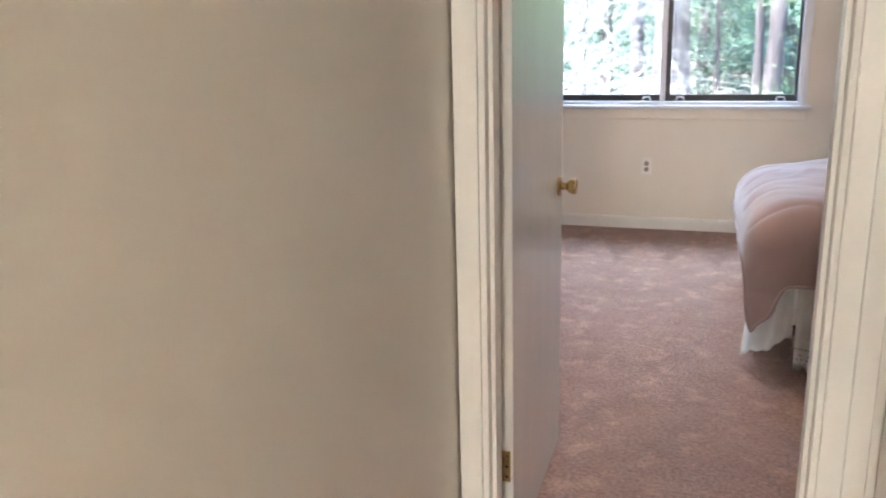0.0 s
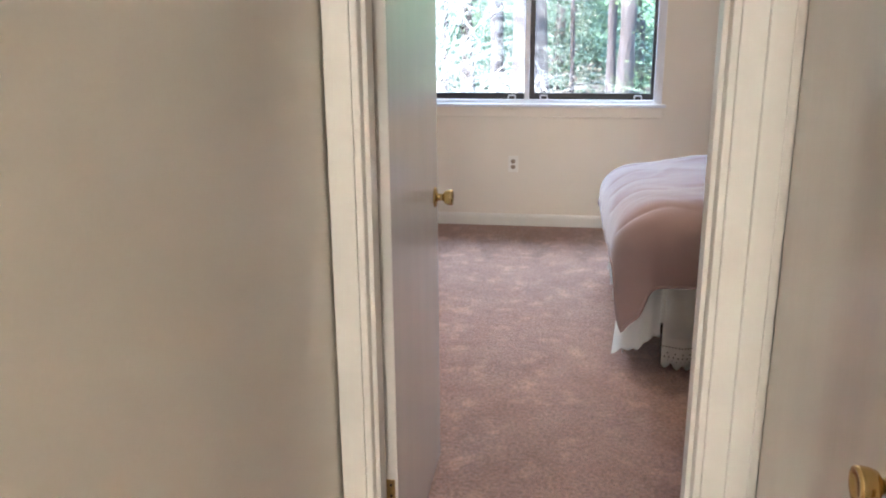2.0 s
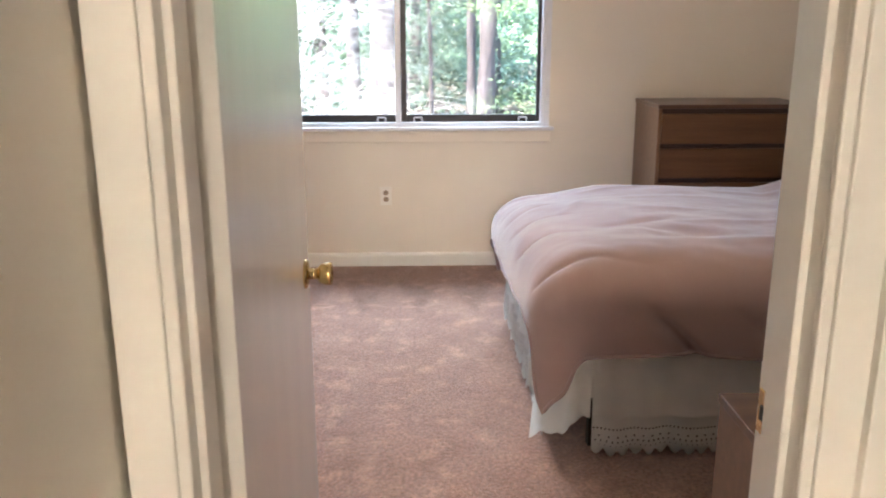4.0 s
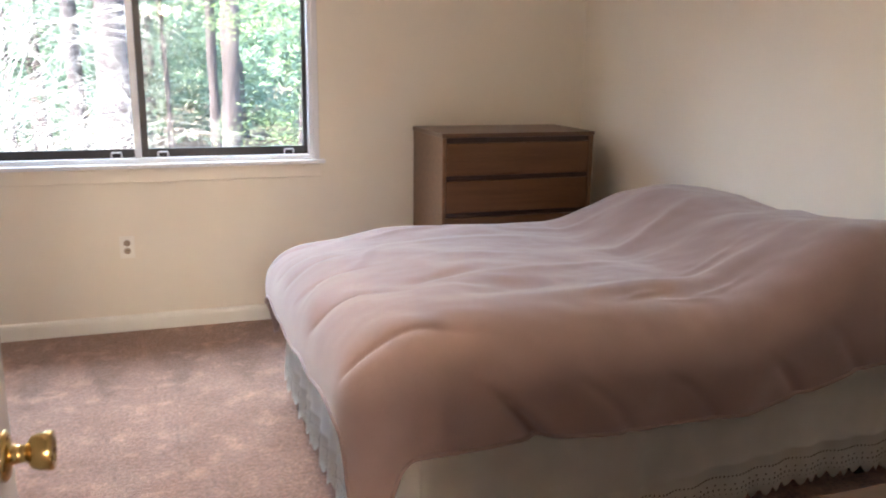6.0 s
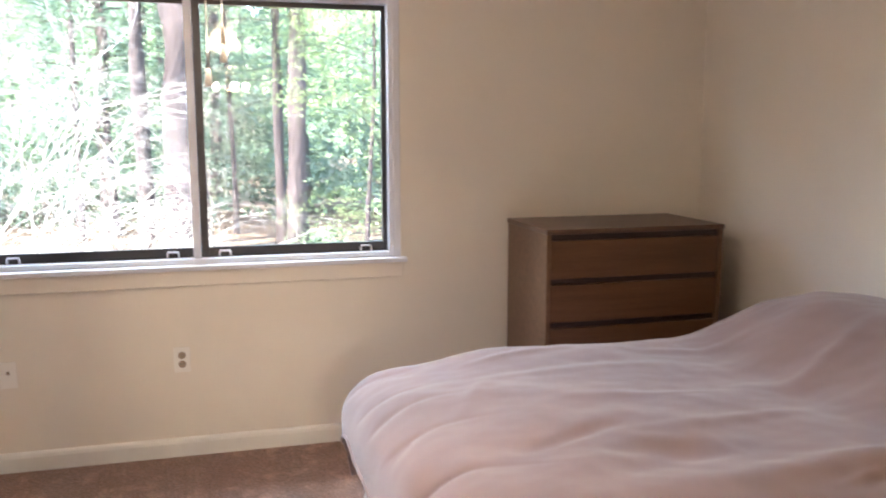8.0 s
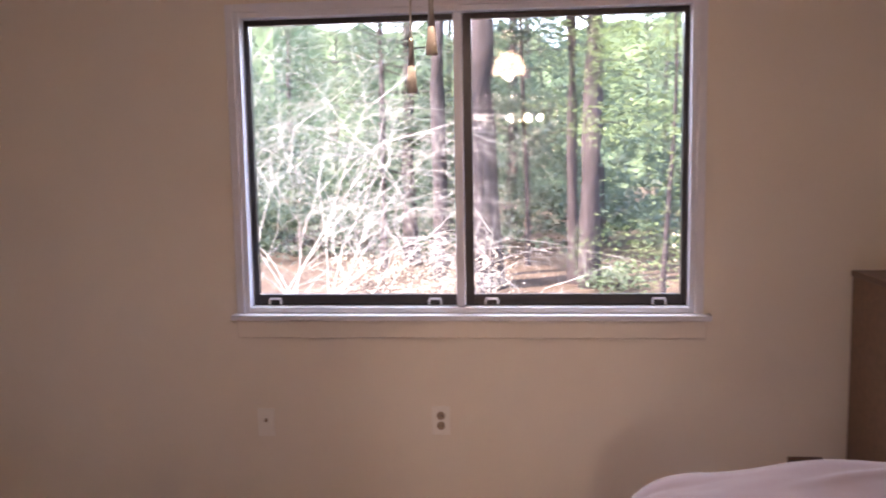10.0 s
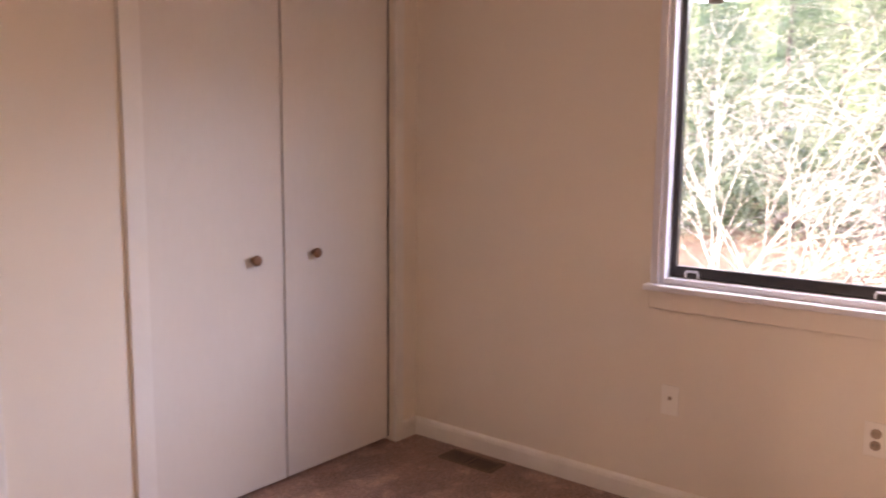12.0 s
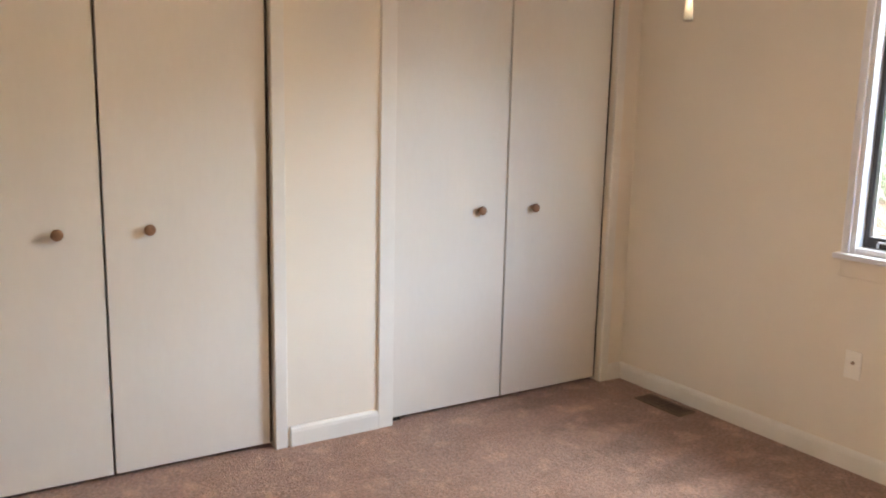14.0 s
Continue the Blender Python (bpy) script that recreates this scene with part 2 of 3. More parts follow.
setting("wall_north", boxes(((-3.3, 0, -0.6), (WL, OUT, H)), ((WR, 0, -0.6), (XR + 0.12, OUT, H)), ((WL, 0, -0.6), (WR, OUT, WB)), ((WL, 0, WT), (WR, OUT, H))), M_WALL, "cream painted wall around the window", "wall")
setting("wall_east", boxes(((XR, YN, 0), (XR + 0.12, 0, H))), M_WALL, "cream painted wall behind the bed head", "wall")
setting("wall_south", boxes(((XL - 0.9, YH, 0), (HL, YN, H)), ((HL + 0.007, YH + 0.001, 0), (DL - 0.02, YH + 0.06, H)), ((HL, YH + 0.06, 0), (DL - 0.02, YN, H)), ((DR + 0.02, YH, 0), (XR + 0.12, YN, H)), ((DL - 0.02, YH, DT + 0.02), (DR + 0.02, YN, H))), M_WALL, "cream painted wall with the bedroom doorway", "wall")

# closet wall: two bifold closets with a pier between
C1, C2 = (-1.385, -0.165), (-3.17, -1.95)     # door openings along y
CT = 2.03
segs = [((XL - 0.1, C1[1] + 0.012, 0), (XL, 0, H)), ((XL - 0.1, C2[1] + 0.012, 0), (XL, C1[0] - 0.012, H)), ((XL - 0.1, YN, 0), (XL, C2[0] - 0.012, H))]
for c in (C1, C2):
    segs.append(((XL - 0.1, c[0] - 0.012, CT + 0.03), (XL, c[1] + 0.012, H)))
setting("wall_west", boxes(*segs), M_WALL, "cream painted wall with two bifold closets", "wall")
setting("closet_wall", boxes(((XL - 0.85, YN, 0), (XL - 0.73, 0, H)), ((XL - 0.73, -1.72, 0), (XL - 0.1, -1.62, H))), M_WALL, "plain back wall inside the closets", "wall")

# hall
setting("wall_hall_west", boxes(((HL - 0.12, YB, 0), (HL, YH, H))), M_HALL, "cream painted hall wall beside the doorway", "wall")
HD0, HD1 = -5.01, -4.165      # side door along the hall
setting("wall_hall_east", boxes(((HR, YB, 0), (HR + 0.12, HD0 - 0.02, H)), ((HR, HD1 + 0.005, 0), (HR + 0.12, YH, H)), ((HR, HD0 - 0.02, DT), (HR + 0.12, HD1 + 0.005, H)), ((HR + 0.25, HD0 - 0.3, 0), (HR + 0.3, YH, H))), M_HALL, "cream painted hall wall with a side door", "wall")
setting("wall_dining", boxes(((-3.2, YB - 4.6, 0), (-3.1, YB, H)), ((2.9, YB - 4.6, 0), (3.0, YB, H)), ((-3.2, YB - 4.7, 0), (3.0, YB - 4.6, H)), ((-3.2, YB, 0), (HL - 0.12, YB + 0.1, H)), ((HR + 0.12, YB, 0), (3.0, YB + 0.1, H))), M_HALL, "plain cream walls around the dining space", "wall")


# ---- trim ----
def skirting(name, x0, y0, x1, y1, way):
    """A baseboard with a rounded top, run between two points; way points into the room."""
    bm = bmesh.new()
    prof = [(0, 0), (0.014, 0), (0.014, 0.062), (0.011, 0.076), (0.005, 0.084), (0, 0.086)]
    ends = []
    for x, y in ((x0, y0), (x1, y1)):
        ends.append([bm.verts.new((x + way[0] * d, y + way[1] * d, z)) for d, z in prof])
    k = len(prof)
    for i in range(k):
        bm.faces.new((ends[0][i], ends[0][(i + 1) % k], ends[1][(i + 1) % k], ends[1][i]))
    bm.faces.new(ends[0]), bm.faces.new(ends[1][::-1])
    setting(name, bm, M_TRIM, "white painted wooden baseboard above the carpet", "baseboard")


skirting("baseboard_north", XL, -0.001, XR, -0.001, (0, -1))
skirting("baseboard_east", XR - 0.001, YN, XR - 0.001, -0.015, (-1, 0))
skirting("baseboard_pier", XL + 0.001, C2[1] + 0.075, XL + 0.001, C1[0] - 0.075, (1, 0))
skirting("baseboard_corner", XL + 0.001, C1[1] + 0.06, XL + 0.001, -0.015, (1, 0))
skirting("baseboard_south", DR + 0.075, YN + 0.001, XR - 0.015, YN + 0.001, (0, 1))
skirting("baseboard_hall", HL + 0.001, YB, HL + 0.001, YH - 0.02, (1, 0))


def casing(bm, x0, x1, y_face, out, z0, z1, inner_right):
    """An upright door casing with a stepped profile against the plane y = y_face."""
    lo, hi = min(x0, x1), max(x0, x1)
    w = hi - lo
    a, b = (lo, hi - 0.02) if inner_right else (lo + 0.02, hi)
    box(bm, (a, y_face, z0), (b, y_face + out * 0.016, z1), 0.002)
    c, d = (hi - 0.02, hi - 0.004) if inner_right else (lo + 0.004, lo + 0.02)
    box(bm, (c, y_face, z0), (d, y_face + out * 0.011, z1), 0.003)


def doorway_trim():
    bm = bmesh.new()
    casing(bm, HL + 0.007, DL + 0.006, YH, -1, 0, DT + 0.06, True)
    casing(bm, DR - 0.004, HR - 0.0005, YH, -1, 0, DT + 0.06, False)
    box(bm, (HL + 0.004, YH - 0.016, DT + 0.005), (HR - 0.003, YH, DT + 0.065), 0.003)
    casing(bm, DL - 0.062, DL + 0.002, YN, 1, 0, DT + 0.06, True)
    casing(bm, DR, DR + 0.066, YN, 1, 0, DT + 0.06, False)
    setting("trim_doorway", bm, M_TRIM, "white painted wooden casing around the bedroom doorway", "door casing")
    jb = boxes(((DL - 0.02, YH - 0.002, 0), (DL, YN + 0.002, DT), 0.002), ((DR, YH - 0.002, 0), (DR + 0.02, YN + 0.002, DT), 0.002), ((DL - 0.02, YH - 0.002, DT), (DR + 0.02, YN + 0.002, DT + 0.02)))
    box(jb, (DL, YH + 0.025, 0), (DL + 0.011, YN - 0.04, DT), 0.002)
    box(jb, (DR - 0.011, YH + 0.025, 0), (DR, YN - 0.04, DT), 0.002)
    setting("door_frame", jb, M_TRIM, "white painted door jamb with a stop", "door frame")
    # brass strike plate let into the jamb
    pl = thing("strike_plate", (DR, YN - 0.02, 0.93), "small brass strike plate on the door jamb", "strike plate")
    part("plate", boxes(((-0.003, -0.016, -0.03), (0.0, 0.014, 0.03), 0.001)), M_BRASS, pl)
    part("slot", boxes(((-0.0045, -0.006, -0.010), (-0.0032, 0.004, 0.010))), M_DARK, pl)


doorway_trim()


def knob_profile():
    return [(0.031, 0), (0.031, 0.003), (0.026, 0.007), (0.012, 0.009), (0.0105, 0.024), (0.013, 0.027), (0.0195, 0.031), (0.023, 0.040), (0.0245, 0.052), (0.0235, 0.056), (0.017, 0.056), (0.015, 0.053)]


def bedroom_door():
    d = thing("bedroom_door", (DL - 0.007, YN + 0.012, 0.012), "white painted flush door standing open into the bedroom", "door")
    w = 0.705
    part("leaf", boxes(((0, 0, 0.008), (0.035, w, 2.02), 0.0015)), M_DOOR, d)
    for z in (0.245, 1.8):
        h = part("hinge", boxes(((-0.004, -0.0035, z), (0.028, 0.0, z + 0.09), 0.001)), M_BRASS, d, "brass butt hinge")
        part("knuckle", lathe([(0.0055, 0), (0.0055, 0.09)], pose(-0.008, -0.004, z), 10), M_BRASS, h, "", True)
        for k in (0.015, 0.045, 0.075):
            part("screw", lathe([(0.0042, 0), (0.003, 0.0015)], pose(0.018, -0.0035, z + k, 90, 0, 0), 10), M_DARK, h, "", True)
    part("knob", lathe(knob_profile(), pose(0.035, w - 0.062, 0.915, 0, 90, 0), 24), M_BRASS, d, "polished brass door knob", True)
    part("knob", lathe(knob_profile(), pose(0.0, w - 0.062, 0.915, 0, -90, 0), 24), M_BRASS, d, "polished brass door knob", True)
    d.rotation_euler = (0, 0, radians(0.4))


bedroom_door()


def hall_door():
    d = thing("hall_door", (HR + 0.058, HD0, 0.012), "white painted flush hall door, shut, in its frame", "door")
    part("leaf", boxes(((0, 0.012, 0), (0.035, HD1 - HD0 - 0.012, 2.02), 0.0015)), M_DOOR, d)
    part("knob", lathe(knob_profile(), pose(0, 0.184, 0.888, 0, -90, 0), 24), M_BRASS, d, "polished brass door knob", True)
    part("latch_plate", boxes(((-0.003, 0.10, 0.84), (0.0, 0.128, 0.90), 0.001)), M_BRASS, d)
    bm = boxes(((HR - 0.002, HD1 - 0.006, 0), (HR + 0.12, HD1 + 0.012, DT), 0.002), ((HR - 0.002, HD0 - 0.018, 0), (HR + 0.12, HD0, DT), 0.002), ((HR + 0.040, HD1 - 0.014, 0), (HR + 0.056, HD1 - 0.0062, DT), 0.001))
    box(bm, (HR - 0.015, HD0 - 0.075, 0), (HR - 0.0025, HD0 - 0.006, DT + 0.06), 0.003)
    setting("trim_hall_door", bm, M_TRIM, "white painted frame of the hall door", "door casing")


hall_door()


# ---- window ----
def window():
    w = tagged(new("window_1"), "white vinyl sliding window with dark bronze sashes", "window", "", "structure")
    yf = 0.02
    bm = boxes(((WL - 0.03, -0.012, WB), (WL + 0.002, 0.0, WT + 0.03), 0.003), ((WR - 0.002, -0.012, WB), (WR + 0.03, 0.0, WT + 0.03), 0.003), ((WL + 0.003, -0.012, WT - 0.002), (WR - 0.003, 0.0, WT + 0.03), 0.003))
    part("casing", bm, M_VINYL, w, "thin white window casing")
    part("stool", boxes(((WL - 0.045, -0.045, WB - 0.022), (WR + 0.055, 0.02, WB), 0.004)), M_VINYL, w, "white window stool")
    bm = boxes(((WL - 0.03, -0.018, WB - 0.095), (WR + 0.04, -0.001, WB - 0.0225), 0.004))
    part("apron", bm, M_WALL, w, "cream painted apron board")
    f = boxes(((WL, 0.0, WB), (WL + 0.022, 0.12, WT), 0.002), ((WR - 0.022, 0.0, WB), (WR, 0.12, WT), 0.002), ((WL + 0.0225, 0.001, WB), (WR - 0.0225, 0.12, WB + 0.024), 0.002), ((WL + 0.0225, 0.001, WT - 0.022), (WR - 0.0225, 0.12, WT), 0.002))
    part("window_frame", f, M_VINYL, w, "white vinyl frame")
    part("mullion", boxes(((-0.136, 0.012, WB + 0.0245), (-0.104, 0.048, WT - 0.0225), 0.003)), M_VINYL, w, "white vinyl meeting rail")
    for x0, x1, y, la, lb, tl in ((WL + 0.0228, -0.1125, 0.05, 0.088, 0.112, 0.021), (-0.1035, WR - 0.0228, 0.05, 0.102, 0.103, 0.034)):
        z0, z1 = WB + 0.0248, WT - 0.0228
        t = 0.021
        s = part("sash", boxes(((x0, y, z0), (x0 + tl, y + 0.03, z1), 0.002), ((x1 - t, y, z0), (x1, y + 0.03, z1), 0.002), ((x0 + tl, y + 0.001, z0), (x1 - t, y + 0.029, z0 + 0.042), 0.002), ((x0 + tl, y + 0.001, z1 - t), (x1 - t, y + 0.029, z1), 0.002)), M_SASH, w, "dark bronze sliding sash")
        pane = part("pane", boxes(((x0 + tl + 0.0005, y + 0.013, z0 + 0.0425), (x1 - t - 0.0005, y + 0.016, z1 - t - 0.0005))), M_GLASS, s, "clear glass pane")
        pane.visible_shadow = False
        part("latch", latch_mesh(x0 + la, y, z0), M_VINYL, s, "white vinyl tilt latch")
        part("latch", latch_mesh(x1 - lb, y, z0), M_VINYL, s, "white vinyl tilt latch")
    return w


def latch_mesh(x, y, z):
    bm = boxes(((x - 0.028, y - 0.012, z), (x - 0.02, y - 0.0005, z + 0.022), 0.002), ((x + 0.02, y - 0.012, z), (x + 0.028, y - 0.0005, z + 0.022), 0.002), ((x - 0.024, y - 0.012, z + 0.0225), (x + 0.024, y - 0.0005, z + 0.03), 0.002))
    return bm


window()


# ---- closets ----
def closet(c, name):
    """A pair of flush doors with wooden knobs, casing on both sides."""
    mid = (c[0] + c[1]) / 2
    bm = boxes(((XL - 0.004, c[0] - 0.085, 0), (XL + 0.016, c[0] - 0.012, CT + 0.05), 0.004), ((XL - 0.004, c[1] + 0.007, 0), (XL + 0.016, c[1] + 0.06, CT + 0.05), 0.004), ((XL - 0.004, c[0] - 0.0075, CT + 0.012), (XL + 0.015, c[1] + 0.0065, CT + 0.065), 0.004))
    setting(name, bm, M_TRIM, "white painted casing round a closet", "closet casing")
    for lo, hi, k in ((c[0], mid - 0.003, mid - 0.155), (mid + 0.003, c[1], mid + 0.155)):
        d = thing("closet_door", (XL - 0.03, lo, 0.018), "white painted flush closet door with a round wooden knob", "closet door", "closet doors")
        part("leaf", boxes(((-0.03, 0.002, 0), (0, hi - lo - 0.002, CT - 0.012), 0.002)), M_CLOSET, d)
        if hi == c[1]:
            # dark strip laid in the gap to draw its shade
            part("gap_shade", boxes(((-0.028, hi - lo - 0.0015, 0.002), (-0.001, hi - lo + 0.0062, CT - 0.014))), M_DARK, d, "dark strip standing in for the shade in the door gap")
        part("knob", lathe([(0.012, 0), (0.011, 0.012), (0.019, 0.018), (0.0215, 0.026), (0.02, 0.033), (0.014, 0.0365), (0.004, 0.0375)], pose(0, k - lo, 0.925, 0, 90, 0), 20), M_KNOBWOOD, d, "turned brown wooden knob", True)
    g = thing("closet_guide", (XL - 0.045, c[0] + 0.03, 0), "small dark metal floor guide of a closet door", "door guide")
    part("bracket", boxes(((-0.012, -0.02, 0), (0.012, 0.025, 0.004)), ((-0.003, -0.012, 0.0042), (0.003, 0.02, 0.017))), M_BLACKIRON, g)


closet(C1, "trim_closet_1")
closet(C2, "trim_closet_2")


# ---- small wall and floor fittings ----
def outlet(x, z):
    o = thing("outlet", (x, 0, z), "ivory duplex outlet with tan sockets on the wall", "outlet")
    part("plate", boxes(((-0.036, -0.006, -0.058), (0.036, 0, 0.058), 0.003)), M_PLATE, o)
    for dz in (0.02, -0.02):
        s = part("socket", lathe([(0.0165, 0), (0.0165, 0.0025), (0.0155, 0.003)], pose(0, -0.006, dz, 90, 0, 0), 20), M_SOCKET, o, "tan plastic socket", True)
        for dx in (-0.006, 0.006):
            part("slot", boxes(((dx - 0.001, -0.0096, dz - 0.003), (dx + 0.001, -0.0091, dz + 0.006))), M_DARK, s)


outlet(-0.205, 0.448)
cp = thing("cable_plate", (-0.912, 0, 0.432), "ivory cable wall plate with one jack", "wall plate")
part("plate", boxes(((-0.035, -0.006, -0.058), (0.035, 0, 0.058), 0.003)), M_PLATE, cp)
part("jack", lathe([(0.008, 0), (0.006, 0.002), (0.005, 0.008), (0.003, 0.009)], pose(0, -0.006, 0.008, 90, 0, 0), 12), M_SOCKET, cp, "brown threaded jack", True)


def floor_vent():
    v = thing("floor_vent", (-1.765, -0.115, 0), "brown metal floor register set in the carpet", "floor vent")
    part("frame", boxes(((-0.145, -0.06, 0), (0.145, -0.045, 0.006), 0.002), ((-0.145, 0.045, 0), (0.145, 0.06, 0.006), 0.002), ((-0.145, -0.045, 0), (-0.13, 0.045, 0.006), 0.002), ((0.13, -0.045, 0), (0.145, 0.045, 0.006), 0.002), ((-0.006, -0.045, 0), (0.006, 0.045, 0.006), 0.001)), M_VENT, v)
    part("backing", boxes(((-0.13, -0.045, 0.0005), (0.13, 0.045, 0.0015))), M_DARK, v)
    first = None
    for i in range(18):
        x = -0.123 + i * 0.0145
        if abs(x) < 0.01:
            continue
        if first is None:
            first = part("slat", boxes(((-0.003, -0.044, 0.002), (0.003, 0.044, 0.005))), M_VENT, v)
            first.location.x = x
        else:
            o = first.copy()
            scene.collection.objects.link(o)
            o.location.x = x


floor_vent()


def wall_vent():
    v = thing("wall_register", (1.18, 0, 0.26), "small dark grille low on the wall beside the dresser", "wall vent")
    part("frame", boxes(((-0.065, -0.008, -0.065), (0.065, 0, 0.065), 0.003)), M_VENT, v)
    for i in range(7):
        part("slat", boxes(((-0.055, -0.012, -0.052 + i * 0.016), (0.055, -0.0082, -0.044 + i * 0.016))), M_DARK, v)


wall_vent()


# ---- dresser and low chest ----
def chest(name, x0, x1, y0, y1, h, drawers, label, front):
    """A chest with side panels, a top slab and drawer fronts with finger grooves; front is -1 or 1 along y."""
    c = thing(name, ((x0 + x1) / 2, (y0 + y1) / 2, 0), label, "dresser")
    w, d = (x1 - x0) / 2, (y1 - y0) / 2
    yf = d * front
    part("body", boxes(((-w, -d, 0.0), (-w + 0.02, d, h - 0.0225), 0.002), ((w - 0.02, -d, 0), (w, d, h - 0.0225), 0.002), ((-w + 0.02, -yf, 0.03), (w - 0.02, -yf + 0.012 * front, h - 0.0225)), ((-w + 0.02, -d + 0.03, 0.03), (w - 0.02, d - 0.03, 0.05))), M_WOODSIDE, c, "brown wood-grain carcass")
    part("top", boxes(((-w - 0.004, -d - 0.004, h - 0.022), (w + 0.004, d + 0.004, h), 0.003)), M_WOODTOP, c, "lighter worn wooden top")
    part("kick", boxes(((-w + 0.0205, yf - 0.03 * front, 0), (w - 0.0205, yf - 0.045 * front, 0.06))), M_WOODSHADE, c)
    z0, z1 = 0.065, h - 0.026
    step = (z1 - z0) / drawers
    for i in range(drawers):
        a, b = z0 + i * step, z0 + (i + 1) * step
        dr = part("drawer", boxes(((-w + 0.0225, yf - 0.022 * front, a + 0.002), (w - 0.0225, yf - 0.004 * front, b - 0.024), 0.003)), M_WOOD, c, "flush brown drawer front")
        part("finger_groove", boxes(((-w + 0.0215, yf - 0.04 * front, b - 0.0235), (w - 0.0215, yf - 0.02 * front, b + 0.0015))), M_WOODSHADE, dr, "recessed finger groove with its shade in the colour")
    return c


chest("dresser", 1.31, 2.155, -0.545, -0.055, 1.045, 5, "brown walnut chest of five drawers against the wall", -1)
chest("low_chest", 0.675, 1.50, YN + 0.04, -3.36, 0.645, 3, "low brown wooden chest beside the doorway", 1)


# ---- bed ----
BX0, BX1, BY0, BY1 = 0.50, 2.34, -2.47, -0.93


def smooth(a, b, x):
    t = min(1, max(0, (x - a) / (b - a)))
    return t * t * (3 - 2 * t)


def bed():
    b = thing("bed", ((BX0 + BX1) / 2, (BY0 + BY1) / 2, 0), "double bed with a white eyelet bed skirt over its base", "bed")
    m = Matrix.Translation((-(BX0 + BX1) / 2, -(BY0 + BY1) / 2, 0))
    bm = boxes(((BX0 + 0.06, BY0 + 0.05, 0.15), (BX1, BY1 - 0.05, 0.19)))
    for x in (BX0 + 0.12, (BX0 + BX1) / 2, BX1 - 0.1):
        for y in (BY0 + 0.1, BY1 - 0.1):
            box(bm, (x - 0.02, y - 0.02, 0), (x + 0.02, y + 0.02, 0.15))
    bm.transform(m)
    part("base", bm, M_BLACKIRON, b, "dark steel bed frame")
    bm = boxes(((BX0 + 0.04, BY0 + 0.03, 0.195), (BX1, BY1 - 0.03, 0.40), 0.03))
    bm.transform(m)
    part("box_spring", bm, M_SKIRT, b)
    bm = boxes(((BX0 + 0.03, BY0 + 0.02, 0.405), (BX1, BY1 - 0.02, 0.64), 0.05))
    bm.transform(m)
    part("mattress", bm, M_SKIRT, b)
    for pts, nm in ((((BX1, BY0), (BX0 + 0.09, BY0)), "near"), (((BX0 - 0.03, BY0 + 0.10), (BX0 - 0.03, BY1)), "foot"), (((BX0 + 0.05, BY1), (BX1, BY1)), "far")):
        sk = part("bed_skirt", skirt(pts[0], pts[1]), M_SKIRT, b, "gathered white cotton bed skirt with eyelet hem", True)
        sk.data.transform(m)
        ho = part("eyelet", eyelets(pts[0], pts[1]), M_EYELET, sk, "row of punched eyelets")
        ho.data.transform(m)
        tagged(ho, kind="stuff")
    fl = part("bed_skirt", corner_flap(), M_SKIRT, b, "loose corner flap of the bed skirt", True)
    fl.data.transform(m)


def skirt_off(u, z, seed):
    """How far the cloth stands out, by length and height."""
    g = noise.noise((u * 7.0, seed, 0)) * 0.7 + math.sin(u * 46 + 4 * noise.noise((u * 3, seed, 1))) * 0.34
    return 0.030 * g * (1 - z / 0.47) + 0.03 * (1 - z / 0.45)


def hem_lift(p, z):
    """The near skirt rides up a little towards the bed head."""
    return 0.055 * smooth(1.1, 2.0, p.x) * smooth(0.42, 0.10, z) if p.y < -2 else 0.0


def skirt(a, b):
    a, b = Vector((*a, 0)), Vector((*b, 0))
    d = b - a
    n = int(d.length / 0.008)
    out = Vector((d.y, -d.x, 0)).normalized() * -1
    ctr = Vector(((BX0 + BX1) / 2, (BY0 + BY1) / 2, 0))
    if out.dot((a + b) / 2 - ctr) < 0:
        out = -out
    bm = bmesh.new()
    rows = []
    zs = [0.46, 0.40, 0.34, 0.28, 0.22, 0.165, 0.16, 0.155, 0.12, 0.08, 0.05]
    for k, z in enumerate(zs):
        row = []
        for i in range(n + 1):
            u = i * d.length / n
            zz = z
            zz += hem_lift(a + d * (i / n), z)
            o = skirt_off(u, z, a.x + a.y * 3)
            if z == 0.16:
                o += 0.004
            if k == len(zs) - 1:
                zz += -0.026 * abs(math.sin(u * math.pi / 0.045)) + 0.012 * noise.noise((u * 2, 4, 0))
            row.append(bm.verts.new(a + d * (i / n) + out * o + Vector((0, 0, zz))))
        rows.append(row)
    for p, q in zip(rows, rows[1:]):
        for i in range(n):
            bm.faces.new((p[i], p[i + 1], q[i + 1], q[i]))
    bmesh.ops.solidify(bm, geom=bm.faces[:], thickness=0.003)
    return bm


